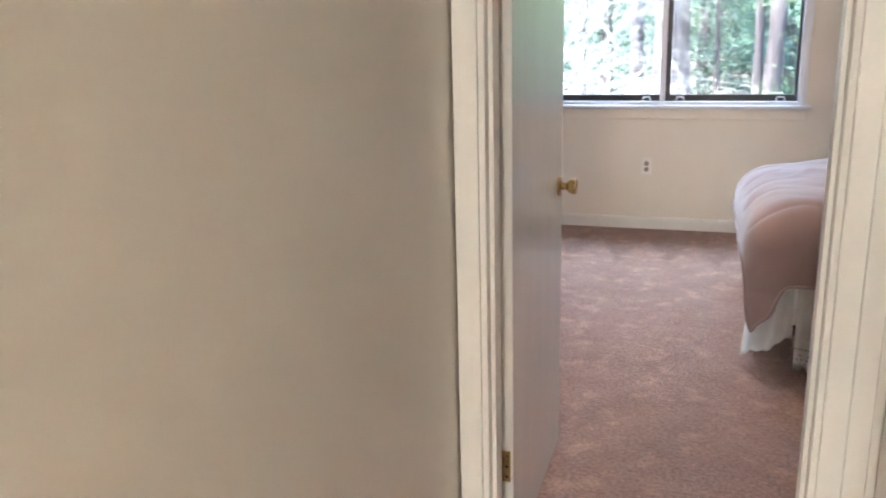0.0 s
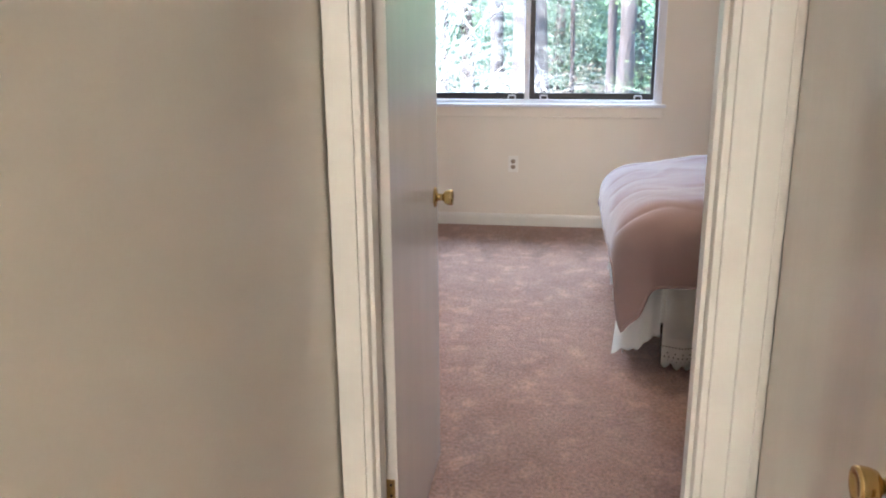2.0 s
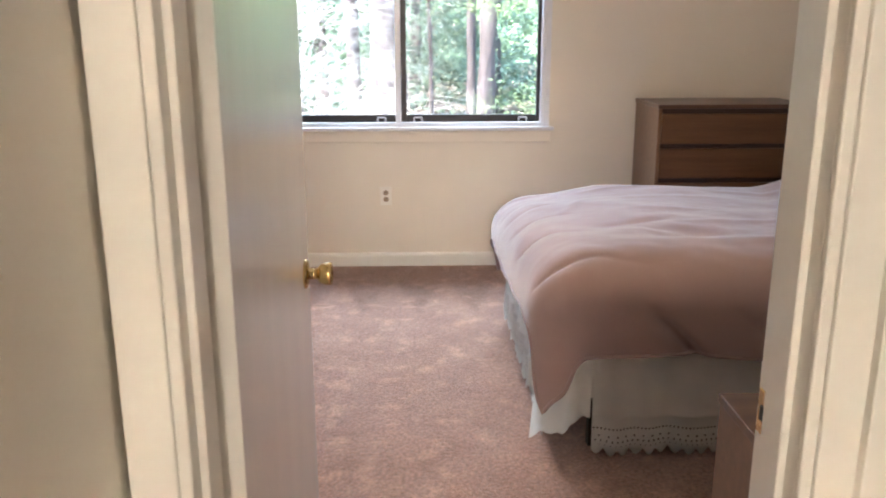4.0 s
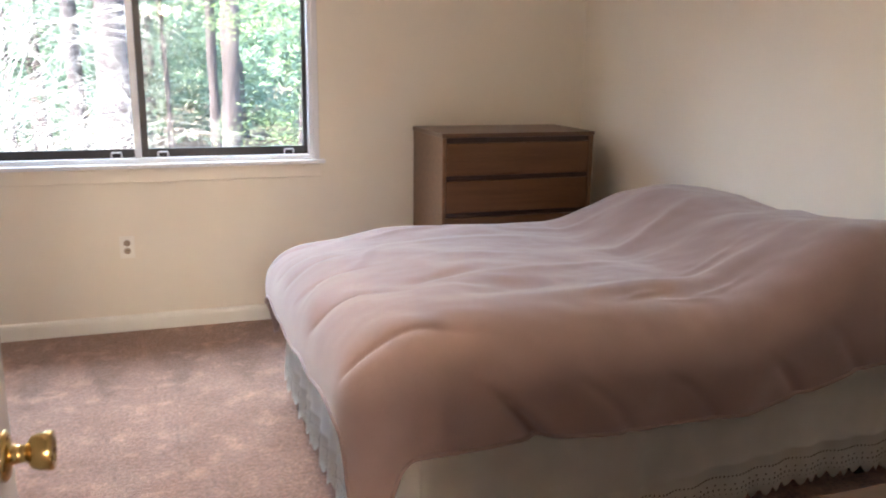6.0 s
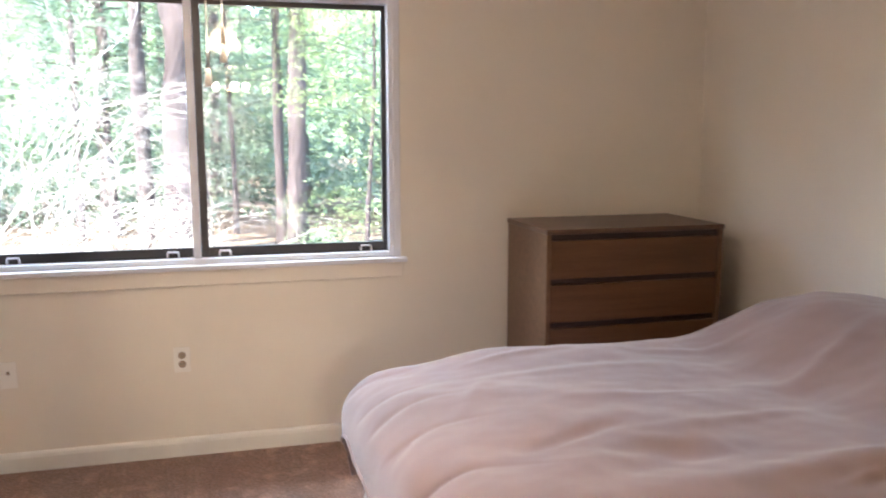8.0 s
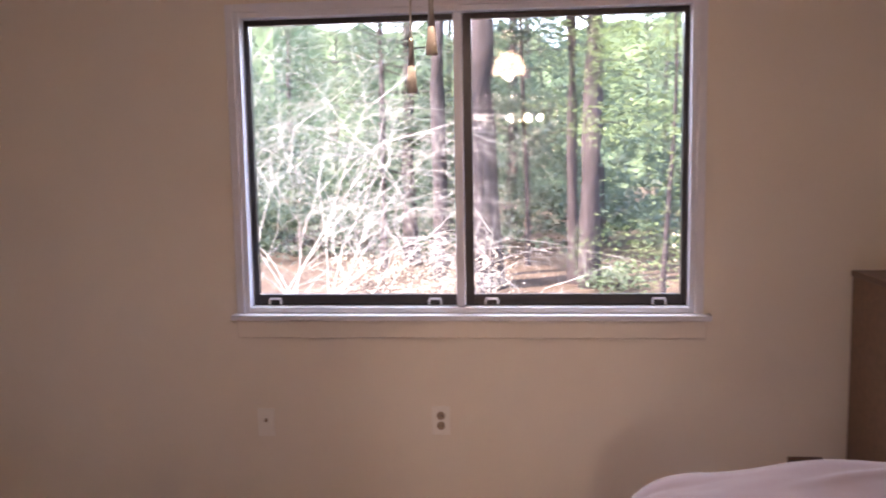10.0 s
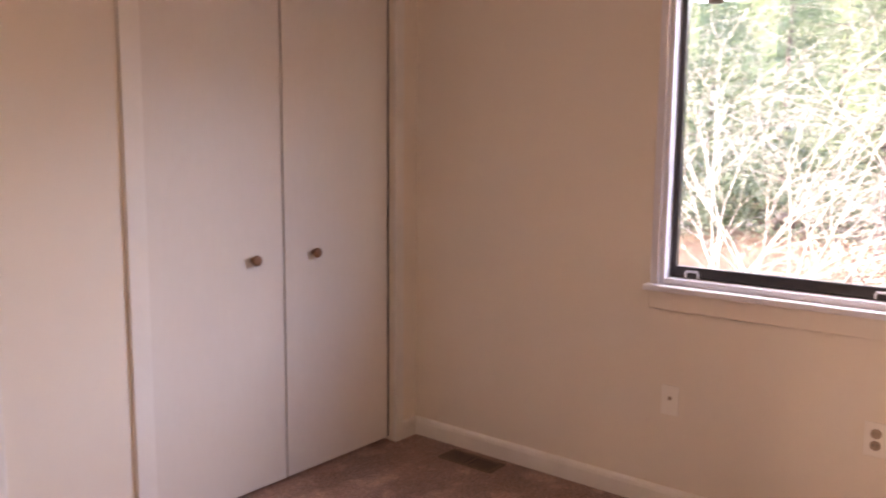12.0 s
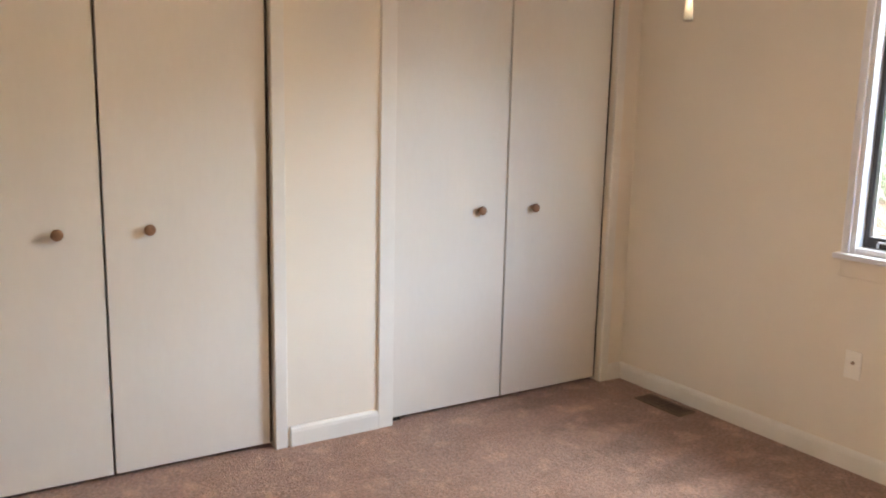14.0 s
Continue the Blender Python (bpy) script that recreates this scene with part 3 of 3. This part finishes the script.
def eyelets(a, b):
    a, b = Vector((*a, 0)), Vector((*b, 0))
    d = b - a
    out = Vector((d.y, -d.x, 0)).normalized() * -1
    ctr = Vector(((BX0 + BX1) / 2, (BY0 + BY1) / 2, 0))
    if out.dot((a + b) / 2 - ctr) < 0:
        out = -out
    bm = bmesh.new()
    along = d.normalized()
    for j, (z, pitch, w, h) in enumerate(((0.122, 0.0125, 0.0035, 0.0035), (0.095, 0.03, 0.004, 0.003), (0.078, 0.018, 0.003, 0.004), (0.063, 0.0175, 0.002, 0.002))):
        for i in range(int(d.length / pitch)):
            u = (i + 0.5) * pitch
            p = a + along * u + out * (skirt_off(u, z, a.x + a.y * 3) + 0.0045) + Vector((0, 0, z + hem_lift(a + along * u, z)))
            vs = [bm.verts.new(p + along * (s * w) + Vector((0, 0, t * h))) for s, t in ((-1, 0), (-0.5, -1), (0.5, -1), (1, 0), (0.5, 1), (-0.5, 1))]
            bm.faces.new(vs)
    return bm


def corner_flap():
    """The end of the foot skirt, folded round the corner and hanging askew."""
    bm = bmesh.new()
    rows = []
    for k in range(13):
        v = k / 12
        row = []
        for i in range(25):
            u = i / 24
            x = BX0 - 0.075 + 0.15 * u - 0.035 * v * (1 - u)
            y = BY0 + 0.10 - 0.145 * u - 0.02 * v + 0.03 * math.sin(u * 9) * v
            z = 0.42 - v * (0.385 - 0.15 * u) - (0.012 * abs(math.sin(u * 14)) if k == 12 else 0)
            row.append(bm.verts.new((x, y, max(z, 0.012))))
        rows.append(row)
    for p, q in zip(rows, rows[1:]):
        for i in range(24):
            bm.faces.new((p[i], p[i + 1], q[i + 1], q[i]))
    bmesh.ops.solidify(bm, geom=bm.faces[:], thickness=0.004)
    return bm


bed()


def roll(a, radius):
    """Cloth length a from the face's edge line to (inset, drop): a quarter turn, then straight down."""
    p = radius - a
    if p <= 0:
        return a, 0.0
    if p < radius * math.pi / 2:
        th = p / radius
        return radius * (1 - math.sin(th)), radius * (1 - math.cos(th))
    return 0.0, radius + p - radius * math.pi / 2


def crease(x, y, cx, cy, dx, dy, ln, w):
    """A soft pinched fold along a line."""
    along, across = (x - cx) * dx + (y - cy) * dy, -(x - cx) * dy + (y - cy) * dx
    return math.exp(-(across / w) ** 2) * max(0, 1 - (along / ln) ** 2)


def duvet():
    """A thick comforter: a soft top that rises over the pillows, wide rolled edges and a drooping hem, with folds."""
    nu, nv = 230, 230
    x0, x1, y0, y1 = 0.365, BX1 + 0.01, -2.54, -0.89
    radius = 0.19
    bm = bmesh.new()
    grid = []
    for i in range(nu + 1):
        fu = i / nu
        col = []
        for j in range(nv + 1):
            fv = j / nv
            # cloth lengths from the three edges; the hem hangs lower at the corners
            t0 = fv * (y1 - y0)
            s0 = fu * (x1 - x0)
            corner_n = math.exp(-(s0 / 0.22) ** 2)
            hem_n = 0.24 + 0.12 * math.exp(-((s0 - 0.10) / 0.20) ** 4) - 0.02 * corner_n + 0.02 * noise.noise((s0 * 2.5, 1, 0))
            hem_b = 0.20 + 0.02 * noise.noise((s0 * 2.5, 2, 0))
            hem_f = 0.14 + 0.12 * math.exp(-(t0 / 0.24) ** 4) + 0.05 * math.exp(-((y1 - y0 - t0) / 0.18) ** 2) + 0.04 * noise.noise((t0 * 4.5, 3, 0)) + 0.015 * math.sin(t0 * 23)
            s = -hem_f + (x1 - x0 + hem_f) * fu
            t = -hem_n + (y1 - y0 + hem_n + hem_b) * fv
            mirror = t > (y1 - y0) / 2
            tt = y1 - y0 - t if mirror else t
            a, b = max(0, radius - s), max(0, radius - tt)
            d = (a ** 2.6 + b ** 2.6) ** (1 / 2.6)
            inset, drop = roll(radius - d, radius)
            out = radius - inset
            x = x0 + radius - out * a / d if a else x0 + s
            y = radius - out * b / d if b else tt
            y = y1 - y if mirror else y0 + y
            dxz, dyz = (drop * a / d, drop * b / d) if d else (0, 0)
            u = s0 / (x1 - x0)
            v = (y - y0) / (y1 - y0)
            hang = smooth(0.1, 0.3, drop)
            z = 0.712 - 0.035 * v - drop
            z += smooth(0.64, 0.90, u) * (0.15 + 0.035 * (1 - v) + 0.02 * math.sin(v * 9.5 + 0.6)) * (1 - 0.45 * hang) - 0.01 * smooth(0.94, 1.0, u)
            z += 0.012 * math.sin(u * 6.0) - 0.045 * v * math.exp(-((x - 0.5) / 0.28) ** 2)
            top = 1 - hang
            z += top * (0.022 * noise.noise((x * 2.0, y * 3.2, 0.3)) + 0.009 * noise.noise((x * 5, y * 7, 1.3)) + 0.0022 * noise.noise((x * 14, y * 19, 2.3)))
            w = noise.noise((x * 1.3, y * 1.3, 5))
            # plump lobes with pinched valleys between them, gathered at the foot and fanning from the near corner
            bend = t0 + 0.22 * s0 * (1 - t0 / 1.2) + 0.05 * noise.noise((s0 * 3, t0 * 2, 7)) + 0.03 * math.sin(t0 * 5)
            lobe = abs(math.sin(math.pi * (bend - 0.20) / (0.21 + 0.05 * noise.noise((t0 * 2, 1, 9))))) ** 0.45 - 0.75
            gather = lobe * math.exp(-(max(0, s0 - 0.06) / 0.24) ** 2) * (0.45 + 0.55 * (1 - smooth(0.55, 1.1, t0)))
            z += 0.065 * gather * (1 - smooth(0.05, 0.14, drop))
            z -= 0.018 * crease(x, y, 0.98, -2.12, 0.97, 0.24, 0.20, 0.055)
            z += top * 0.0035 * math.sin((y - x * 0.25 + 0.3 * w) * 17.0) * smooth(0.0, 0.3, u)
            for cx, cy, an, ln, wd, amp in ((1.55, -2.2, 6, 0.28, 0.022, 0.007), (1.75, -2.1, 12, 0.2, 0.018, 0.006), (1.30, -1.9, 4, 0.35, 0.03, 0.010), (1.1, -1.35, 2, 0.4, 0.035, 0.009),
                                            (1.85, -1.6, 18, 0.3, 0.03, 0.012), (0.85, -1.9, 20, 0.22, 0.03, -0.014), (1.0, -2.05, -10, 0.16, 0.05, -0.016), (0.7, -1.5, 60, 0.2, 0.025, 0.010), (1.6, -1.2, -6, 0.3, 0.03, 0.008), (1.42, -2.24, 4, 0.62, 0.055, 0.024), (1.62, -2.33, 10, 0.14, 0.014, 0.008), (1.48, -2.36, -8, 0.12, 0.012, 0.006), (1.35, -2.31, 14, 0.12, 0.013, 0.006), (0.95, -1.15, 8, 0.25, 0.02, 0.010), (1.7, -1.0, 4, 0.22, 0.016, 0.009), (1.2, -1.65, -5, 0.3, 0.025, 0.008)):
                a = radians(an)
                z += 0.8 * top * amp * crease(x, y, cx, cy, math.cos(a), math.sin(a), ln, wd)
            # folds on the hanging sides
            if b > a:
                sgn = 1 if mirror else -1
                f = 0.5 * math.sin(x * 13 + 3 * noise.noise((x * 2, 0, 3))) + noise.noise((x * 3.2, z * 2.0, 8))
                y += sgn * (0.022 * f * hang + 0.030 * math.sin(min(1, drop / 0.36) * math.pi))
                for cx, cz, sl, amp in ((0.86, 0.46, 0.85, 0.032), (1.16, 0.42, 0.7, 0.011), (1.45, 0.42, 1.0, 0.008), (1.74, 0.46, 0.9, 0.015), (2.0, 0.46, 0.6, 0.010)):
                    q = (x - cx) + sl * (z - cz) + 1.5 * (z - cz) ** 2 + 0.02 * noise.noise((x * 6, z * 6, cx))
                    y -= sgn * amp * math.exp(-(q / 0.026) ** 2) * smooth(0.12, 0.26, drop)
            elif drop > 0.02:
                f = math.sin(y * 19 + 3.5 * noise.noise((y * 2, 0, 4))) * 0.6 + noise.noise((y * 6, z * 2.0, 6))
                x -= 0.12 * gather * smooth(0.02, 0.10, drop) + 0.045 * math.exp(-((t0 - 0.09) / 0.10) ** 2) * smooth(0.08, 0.2, drop) + 0.035 * f * smooth(0.03, 0.2, drop) + 0.05 * math.exp(-((y - y1 + 0.12) / 0.16) ** 2) * smooth(0.03, 0.15, drop) + 0.025 * math.sin(min(1, drop / 0.36) * math.pi)
            col.append(bm.verts.new((x, y, max(z, 0.05))))
        grid.append(col)
    for i in range(nu):
        for j in range(nv):
            bm.faces.new((grid[i][j], grid[i + 1][j], grid[i + 1][j + 1], grid[i][j + 1]))
    hem = [grid[0][j].co.copy() for j in range(0, nv + 1, 2)] if nv else []
    edge = [grid[i][0].co.copy() for i in range(nu, 0, -2)] + hem + [grid[i][nv].co.copy() for i in range(2, nu, 2)]
    bmesh.ops.recalc_face_normals(bm, faces=bm.faces[:])
    bmesh.ops.solidify(bm, geom=bm.faces[:], thickness=0.016)
    d = thing("duvet", (1.4, -1.7, 0.6), "puffy dusty mauve cotton duvet spread over the bed", "duvet")
    bm.transform(Matrix.Translation((-1.4, 1.7, -0.6)))
    cover = part("cover", bm, M_DUVET, d, "", True)
    bh = bmesh.new()
    tube(bh, [p - Vector((1.4, -1.7, 0.6)) for p in edge], 0.007, 0.007, 8)
    part("hem", bh, M_DUVET, d, "rolled stitched hem", True)
    return cover


duvet()


# ---- ceiling fan with a lit lamp, and chandelier ----
def shade_bowl():
    """A bell of glass, open below, with a real thickness."""
    outer = [(0.05, -0.30), (0.082, -0.325), (0.105, -0.37), (0.114, -0.425)]
    inner = [(0.110, -0.427), (0.101, -0.372), (0.078, -0.329), (0.046, -0.305)]
    return lathe(outer + inner, None, 28)


def ceiling_fan(x, y):
    f = thing("ceiling_fan", (x, y, H), "white ceiling fan with a lit glass lamp and two pull chains", "ceiling fan")
    part("canopy", lathe([(0.07, 0), (0.065, -0.04), (0.02, -0.055)], None, 24), M_TRIM, f, "", True)
    part("rod", lathe([(0.011, -0.05), (0.011, -0.14)], None, 12), M_TRIM, f, "", True)
    part("motor", lathe([(0.05, -0.13), (0.11, -0.15), (0.115, -0.23), (0.08, -0.27), (0.06, -0.30)], None, 28), M_TRIM, f, "", True)
    for k in range(5):
        bm = boxes(((0.18, -0.06, -0.004), (0.62, 0.06, 0.004), 0.003), ((0.09, -0.018, -0.003), (0.2, 0.018, 0.0035), 0.001))
        bm.transform(pose(0, 0, -0.225, 8, 0, 72 * k + 20))
        part("blade", bm, M_TRIM, f, "white fan blade")
    part("shade", shade_bowl(), M_SHADE, f, "amber glass shade, lit", True)
    part("bulb", lathe([(0.014, -0.345), (0.018, -0.36), (0.034, -0.395), (0.040, -0.42), (0.036, -0.445), (0.022, -0.462), (0.004, -0.467)], None, 20), M_BULB, f, "glowing round bulb below the shade", True)
    for dx, dy, tip in ((-0.017 - x, -2.086 - y, 1.545), (0.012 - x, -2.115 - y, 1.588)):
        ch = part("pull_chain", lathe([(0.0014, -0.3), (0.0014, tip + 0.066 - H)], pose(dx, dy, 0), 6), M_METAL, f, "thin bead chain")
        part("fob", lathe([(0.002, tip + 0.068 - H), (0.0035, tip + 0.064 - H), (0.003, tip + 0.058 - H), (0.0045, tip + 0.034 - H)], pose(dx, dy, 0), 12), M_METAL, ch, "grey metal top of the fob", True)
        part("fob_end", lathe([(0.0045, tip + 0.0338 - H), (0.0075, tip + 0.002 - H), (0.007, tip - H), (0.003, tip - H)], pose(dx, dy, 0), 14), M_FOB, ch, "pale cone-shaped fob", True)


ceiling_fan(0.04, -2.1)


def chandelier(x, y):
    c = thing("chandelier", (x, y, H), "brass chandelier with five lit globes", "chandelier")
    part("stem", lathe([(0.05, 0), (0.05, -0.02), (0.009, -0.03), (0.009, -0.36), (0.045, -0.38), (0.03, -0.46), (0.004, -0.48)], None, 18), M_BRASS, c, "", True)
    for k in range(5):
        a = 2 * math.pi * k / 5
        bm = bmesh.new()
        tube(bm, [(0.03 * math.cos(a), 0.03 * math.sin(a), -0.42), (0.12 * math.cos(a), 0.12 * math.sin(a), -0.47), (0.22 * math.cos(a), 0.22 * math.sin(a), -0.43), (0.24 * math.cos(a), 0.24 * math.sin(a), -0.40)], 0.006, 0.006, 8)
        arm = part("arm", bm, M_BRASS, c, "", True)
        part("globe", lathe([(0.015, -0.40), (0.04, -0.375), (0.045, -0.34), (0.035, -0.305), (0.006, -0.295)], pose(0.24 * math.cos(a), 0.24 * math.sin(a), 0), 16), M_GLOBE, arm, "lit frosted globe", True)


chandelier(0.14, -9.0)


# ---- outdoors ----
def ground():
    bm = bmesh.new()
    n = 46
    vs = {}
    for i in range(n + 1):
        for j in range(n + 1):
            fx, fy = (i / n * 2 - 1), (j / n)
            x = math.copysign(abs(fx) ** 2.6 * 400, fx)
            y = -60 + 60.2 * min(1, fy / 0.15) if fy < 0.15 else 0.2 + ((fy - 0.15) / 0.85) ** 2.4 * 500
            z = -0.55 + (0.12 * noise.noise((x * 0.5, y * 0.5, 0)) + 0.05 * noise.noise((x * 2, y * 2, 2)) if 0 < y < 60 else 0)
            vs[i, j] = bm.verts.new((x, y, z))
    for i in range(n):
        for j in range(n):
            bm.faces.new((vs[i, j], vs[i + 1, j], vs[i + 1, j + 1], vs[i, j + 1]))
    setting("ground", bm, M_LITTER, "forest floor of brown leaf litter", "ground", True)


ground()


def leaf_cloud(rng, centre, spread, count, size, flat=0.6):
    """Vertices and faces of many small leaves about a centre, in clumps."""
    vs, fs = [], []
    clumps = [Vector((rng.gauss(0, spread[0]), rng.gauss(0, spread[1]), rng.gauss(0, spread[2]))) for _ in range(max(1, count // 35))]
    for _ in range(count):
        c = clumps[rng.randrange(len(clumps))]
        p = Vector(centre) + c + Vector((rng.gauss(0, 0.22), rng.gauss(0, 0.22), rng.gauss(0, 0.10)))
        q = Euler((rng.uniform(-0.9, 0.9) * flat, rng.uniform(-0.9, 0.9) * flat, rng.uniform(0, 6.3))).to_matrix()
        s = size * rng.uniform(0.6, 1.4)
        k = len(vs)
        vs += [p + q @ Vector(o) * s for o in ((-1, 0, 0), (0, -0.42, 0.08), (1, 0, -0.1), (0, 0.42, 0.08))]
        fs.append((k, k + 1, k + 2, k + 3))
    return vs, fs


def leaf_mesh(name, clouds, material):
    vs, fs = [], []
    for v, f in clouds:
        k = len(vs)
        vs += v
        fs += [tuple(i + k for i in q) for q in f]
    me = bpy.data.meshes.new(name)
    me.from_pydata([tuple(v) for v in vs], [], fs)
    me.materials.append(material)
    return me


def tree(x, y, r, h, rng, crown_from, leaves, material, label, lean=0.0, size=0.09, wide=1.1):
    t = thing("tree", (x, y, -0.6), label, "tree", "trees outside the window")
    bm = bmesh.new()
    pts = [(lean * z + 0.12 * noise.noise((x, z * 0.3, y)), 0.1 * noise.noise((y, z * 0.3, x)), z) for z in np.linspace(0, h, 14)]
    tube(bm, [(pts[0][0], pts[0][1], -0.1)] + pts[1:], r, r * 0.25, 14)
    for v in bm.verts:
        if v.co.z < 0.4:
            v.co.x += (v.co.x - pts[0][0]) * 0.25
            v.co.y += (v.co.y - pts[0][1]) * 0.25
    clouds = []
    n = 20 if leaves else 9
    for k in range(n):
        z = crown_from + (h - crown_from) * (k + rng.random()) / n
        a = rng.uniform(0, 6.3)
        ln = wide * rng.uniform(0.6, 1.3) * (1.25 - 0.8 * z / h) * 1.4
        base = Vector((lean * z, 0, z))
        tip = base + Vector((math.cos(a) * ln, math.sin(a) * ln, rng.uniform(-0.1, 0.45)))
        mid = (base + tip) / 2 + Vector((0, 0, 0.12))
        tube(bm, [base, mid, tip], r * 0.16, 0.006, 5)
        if leaves:
            clouds.append(leaf_cloud(rng, mid.lerp(tip, 0.5), (ln * 0.34, ln * 0.34, 0.22), leaves // n, size))
    part("trunk", bm, M_BARK, t, "rough brown bark", True)
    if clouds:
        o = new("crown", leaf_mesh("crown", clouds, material))
        o.parent = t


rng = random.Random(5)
# the trunks that stand clear in the window
tree(-0.62, 10.0, 0.35, 17, rng, 5.0, 3000, M_CONIFER, "tall straight tree with a thick brown trunk")
tree(-1.27, 10.6, 0.15, 14, rng, 5.0, 1500, M_CONIFER, "slim brown trunk beside a thicker one", 0.01)
tree(1.22, 10.0, 0.175, 15, rng, 3.6, 3200, M_CONIFER, "dark straight trunk with green boughs", 0.005)
tree(0.92, 10.4, 0.10, 13, rng, 3.2, 1600, M_LEAF, "thin grey-brown trunk with green boughs", -0.005)
tree(0.15, 12.5, 0.06, 9, rng, 2.2, 1600, M_LEAF, "thin young tree with sparse leaves")
tree(-2.6, 12.5, 0.07, 12, rng, 2.6, 2200, M_CONIFER, "green tree in the wood")
for k in range(26):
    y = rng.uniform(12, 34)
    x = rng.uniform(-0.55, 0.5) * (y + 4) + 0.2
    tree(x, y, rng.uniform(0.06, 0.2), rng.uniform(7, 15), rng, rng.uniform(0.6, 2.5), 8000, M_LEAF if k % 2 else M_CONIFER, "green tree in the wood behind the house", rng.uniform(-0.02, 0.02), 0.052, 1.5)
# leafy tree close by at the window's far side
tree(1.95, 7.4, 0.04, 7, rng, 0.7, 20000, M_YOUNG, "young tree with bright green leaves", 0.01, 0.03, 1.0)


def bare_shrub(x, y, rng, count, label, reach=2.0):
    """A leafless shrub: arching stems with ever finer twigs."""
    s = thing("shrub", (x, y, -0.6), label, "shrub", "bare shrubs")
    for k in range(count):
        bm = bmesh.new()

        def grow(p, way, ln, r, depth):
            pts, q, w = [p], Vector(p), Vector(way)
            steps = 5
            for i in range(steps):
                w = (w + Vector((rng.gauss(0, 0.18), rng.gauss(0, 0.18), rng.gauss(0.0, 0.12) - 0.05 * depth))).normalized()
                q = q + w * ln / steps
                pts.append(q.copy())
            tube(bm, pts, r, r * 0.4, 5 if depth < 2 else 3)
            if depth < 3:
                for i in range(4 if depth else 5):
                    b = pts[rng.randrange(2 if depth < 2 else 1, len(pts))]
                    a = rng.uniform(0, 6.3)
                    nw = (w + Vector((math.cos(a), math.sin(a), rng.uniform(-0.2, 0.35))) * 0.9).normalized()
                    grow(b, nw, ln * rng.uniform(0.4, 0.65), r * 0.5, depth + 1)
        a = rng.uniform(0, 6.3)
        grow(Vector((rng.gauss(0, 0.15), rng.gauss(0, 0.15), -0.05)), Vector((math.cos(a) * 0.62, math.sin(a) * 0.35, 1)).normalized(), reach * rng.uniform(0.8, 1.3), 0.007, 0)
        part("stem", bm, M_BRANCH, s, "", True)


twigs = random.Random(21)
bare_shrub(-1.75, 4.3, twigs, 11, "bare pale-barked shrub with arching sunlit twigs", 2.5)
bare_shrub(-2.7, 5.2, twigs, 10, "bare pale-barked shrub with arching sunlit twigs", 2.7)
bare_shrub(-0.45, 4.6, twigs, 3, "low bare shrub with fine sunlit twigs", 1.25)


def low_bush(x, y, rng, count, h, material, label, size):
    b = thing("bush", (x, y, -0.6), label, "bush")
    bm = bmesh.new()
    clouds = []
    for k in range(9):
        a = rng.uniform(0, 6.3)
        tip = Vector((math.cos(a) * h * 0.45, math.sin(a) * h * 0.45, h * rng.uniform(0.5, 1)))
        tube(bm, [(0, 0, -0.05), tip * 0.5 + Vector((0, 0, 0.1)), tip], 0.012, 0.004, 5)
        clouds.append(leaf_cloud(rng, tip * 0.8, (h * 0.2, h * 0.2, h * 0.16), count // 9, size, 1.0))
    part("stems", bm, M_BARK, b)
    o = new("leaves", leaf_mesh("leaves", clouds, material))
    o.parent = b


low_bush(-0.75, 4.4, rng, 3600, 1.3, M_PALELEAF, "low bush with pale dry leaves in the sun", 0.017)
low_bush(1.55, 9.6, rng, 500, 0.5, M_LEAF, "small green bush at a trunk's foot", 0.05)
low_bush(3.0, 9.0, rng, 700, 0.8, M_PALELEAF, "low bush with pale dry leaves in the sun", 0.04)


def undergrowth():
    """Leafy young growth under the trees, thicker with distance."""
    for k, (ya, yb, count, size, m) in enumerate(((12.5, 17, 40000, 0.06, M_CONIFER), (16, 24, 40000, 0.10, M_LEAF), (24, 36, 30000, 0.18, M_CONIFER))):
        clouds = []
        for _ in range(80):
            y = rng.uniform(ya, yb)
            x = rng.uniform(-0.7, 0.7) * (y + 4)
            clouds.append(leaf_cloud(rng, (x, y, rng.uniform(-0.2, 1.0) ** 2 * 4.2), (1.0, 0.7, 0.6), count // 80, size, 1.0))
        ob = new("undergrowth", leaf_mesh("undergrowth", clouds, m))
        tagged(ob, "green leafy undergrowth between the trunks", "undergrowth", "", "stuff")


undergrowth()


def far_woods():
    bm = bmesh.new()
    n = 120
    lo, hi = [], []
    for i in range(n + 1):
        a = math.pi * (0.08 + 0.84 * i / n)
        r = 58 + 3 * noise.noise((i * 0.3, 0, 0))
        x, y = math.cos(a) * r, math.sin(a) * r
        lo.append(bm.verts.new((x, y, -1)))
        hi.append(bm.verts.new((x, y, 11 + 4 * noise.noise((i * 0.25, 3, 0)) + 2 * noise.noise((i * 1.3, 5, 0)))))
    for i in range(n):
        bm.faces.new((lo[i], lo[i + 1], hi[i + 1], hi[i]))
    setting("backdrop", bm, M_FARWOOD, "far green woods behind the trees", "woods")


far_woods()
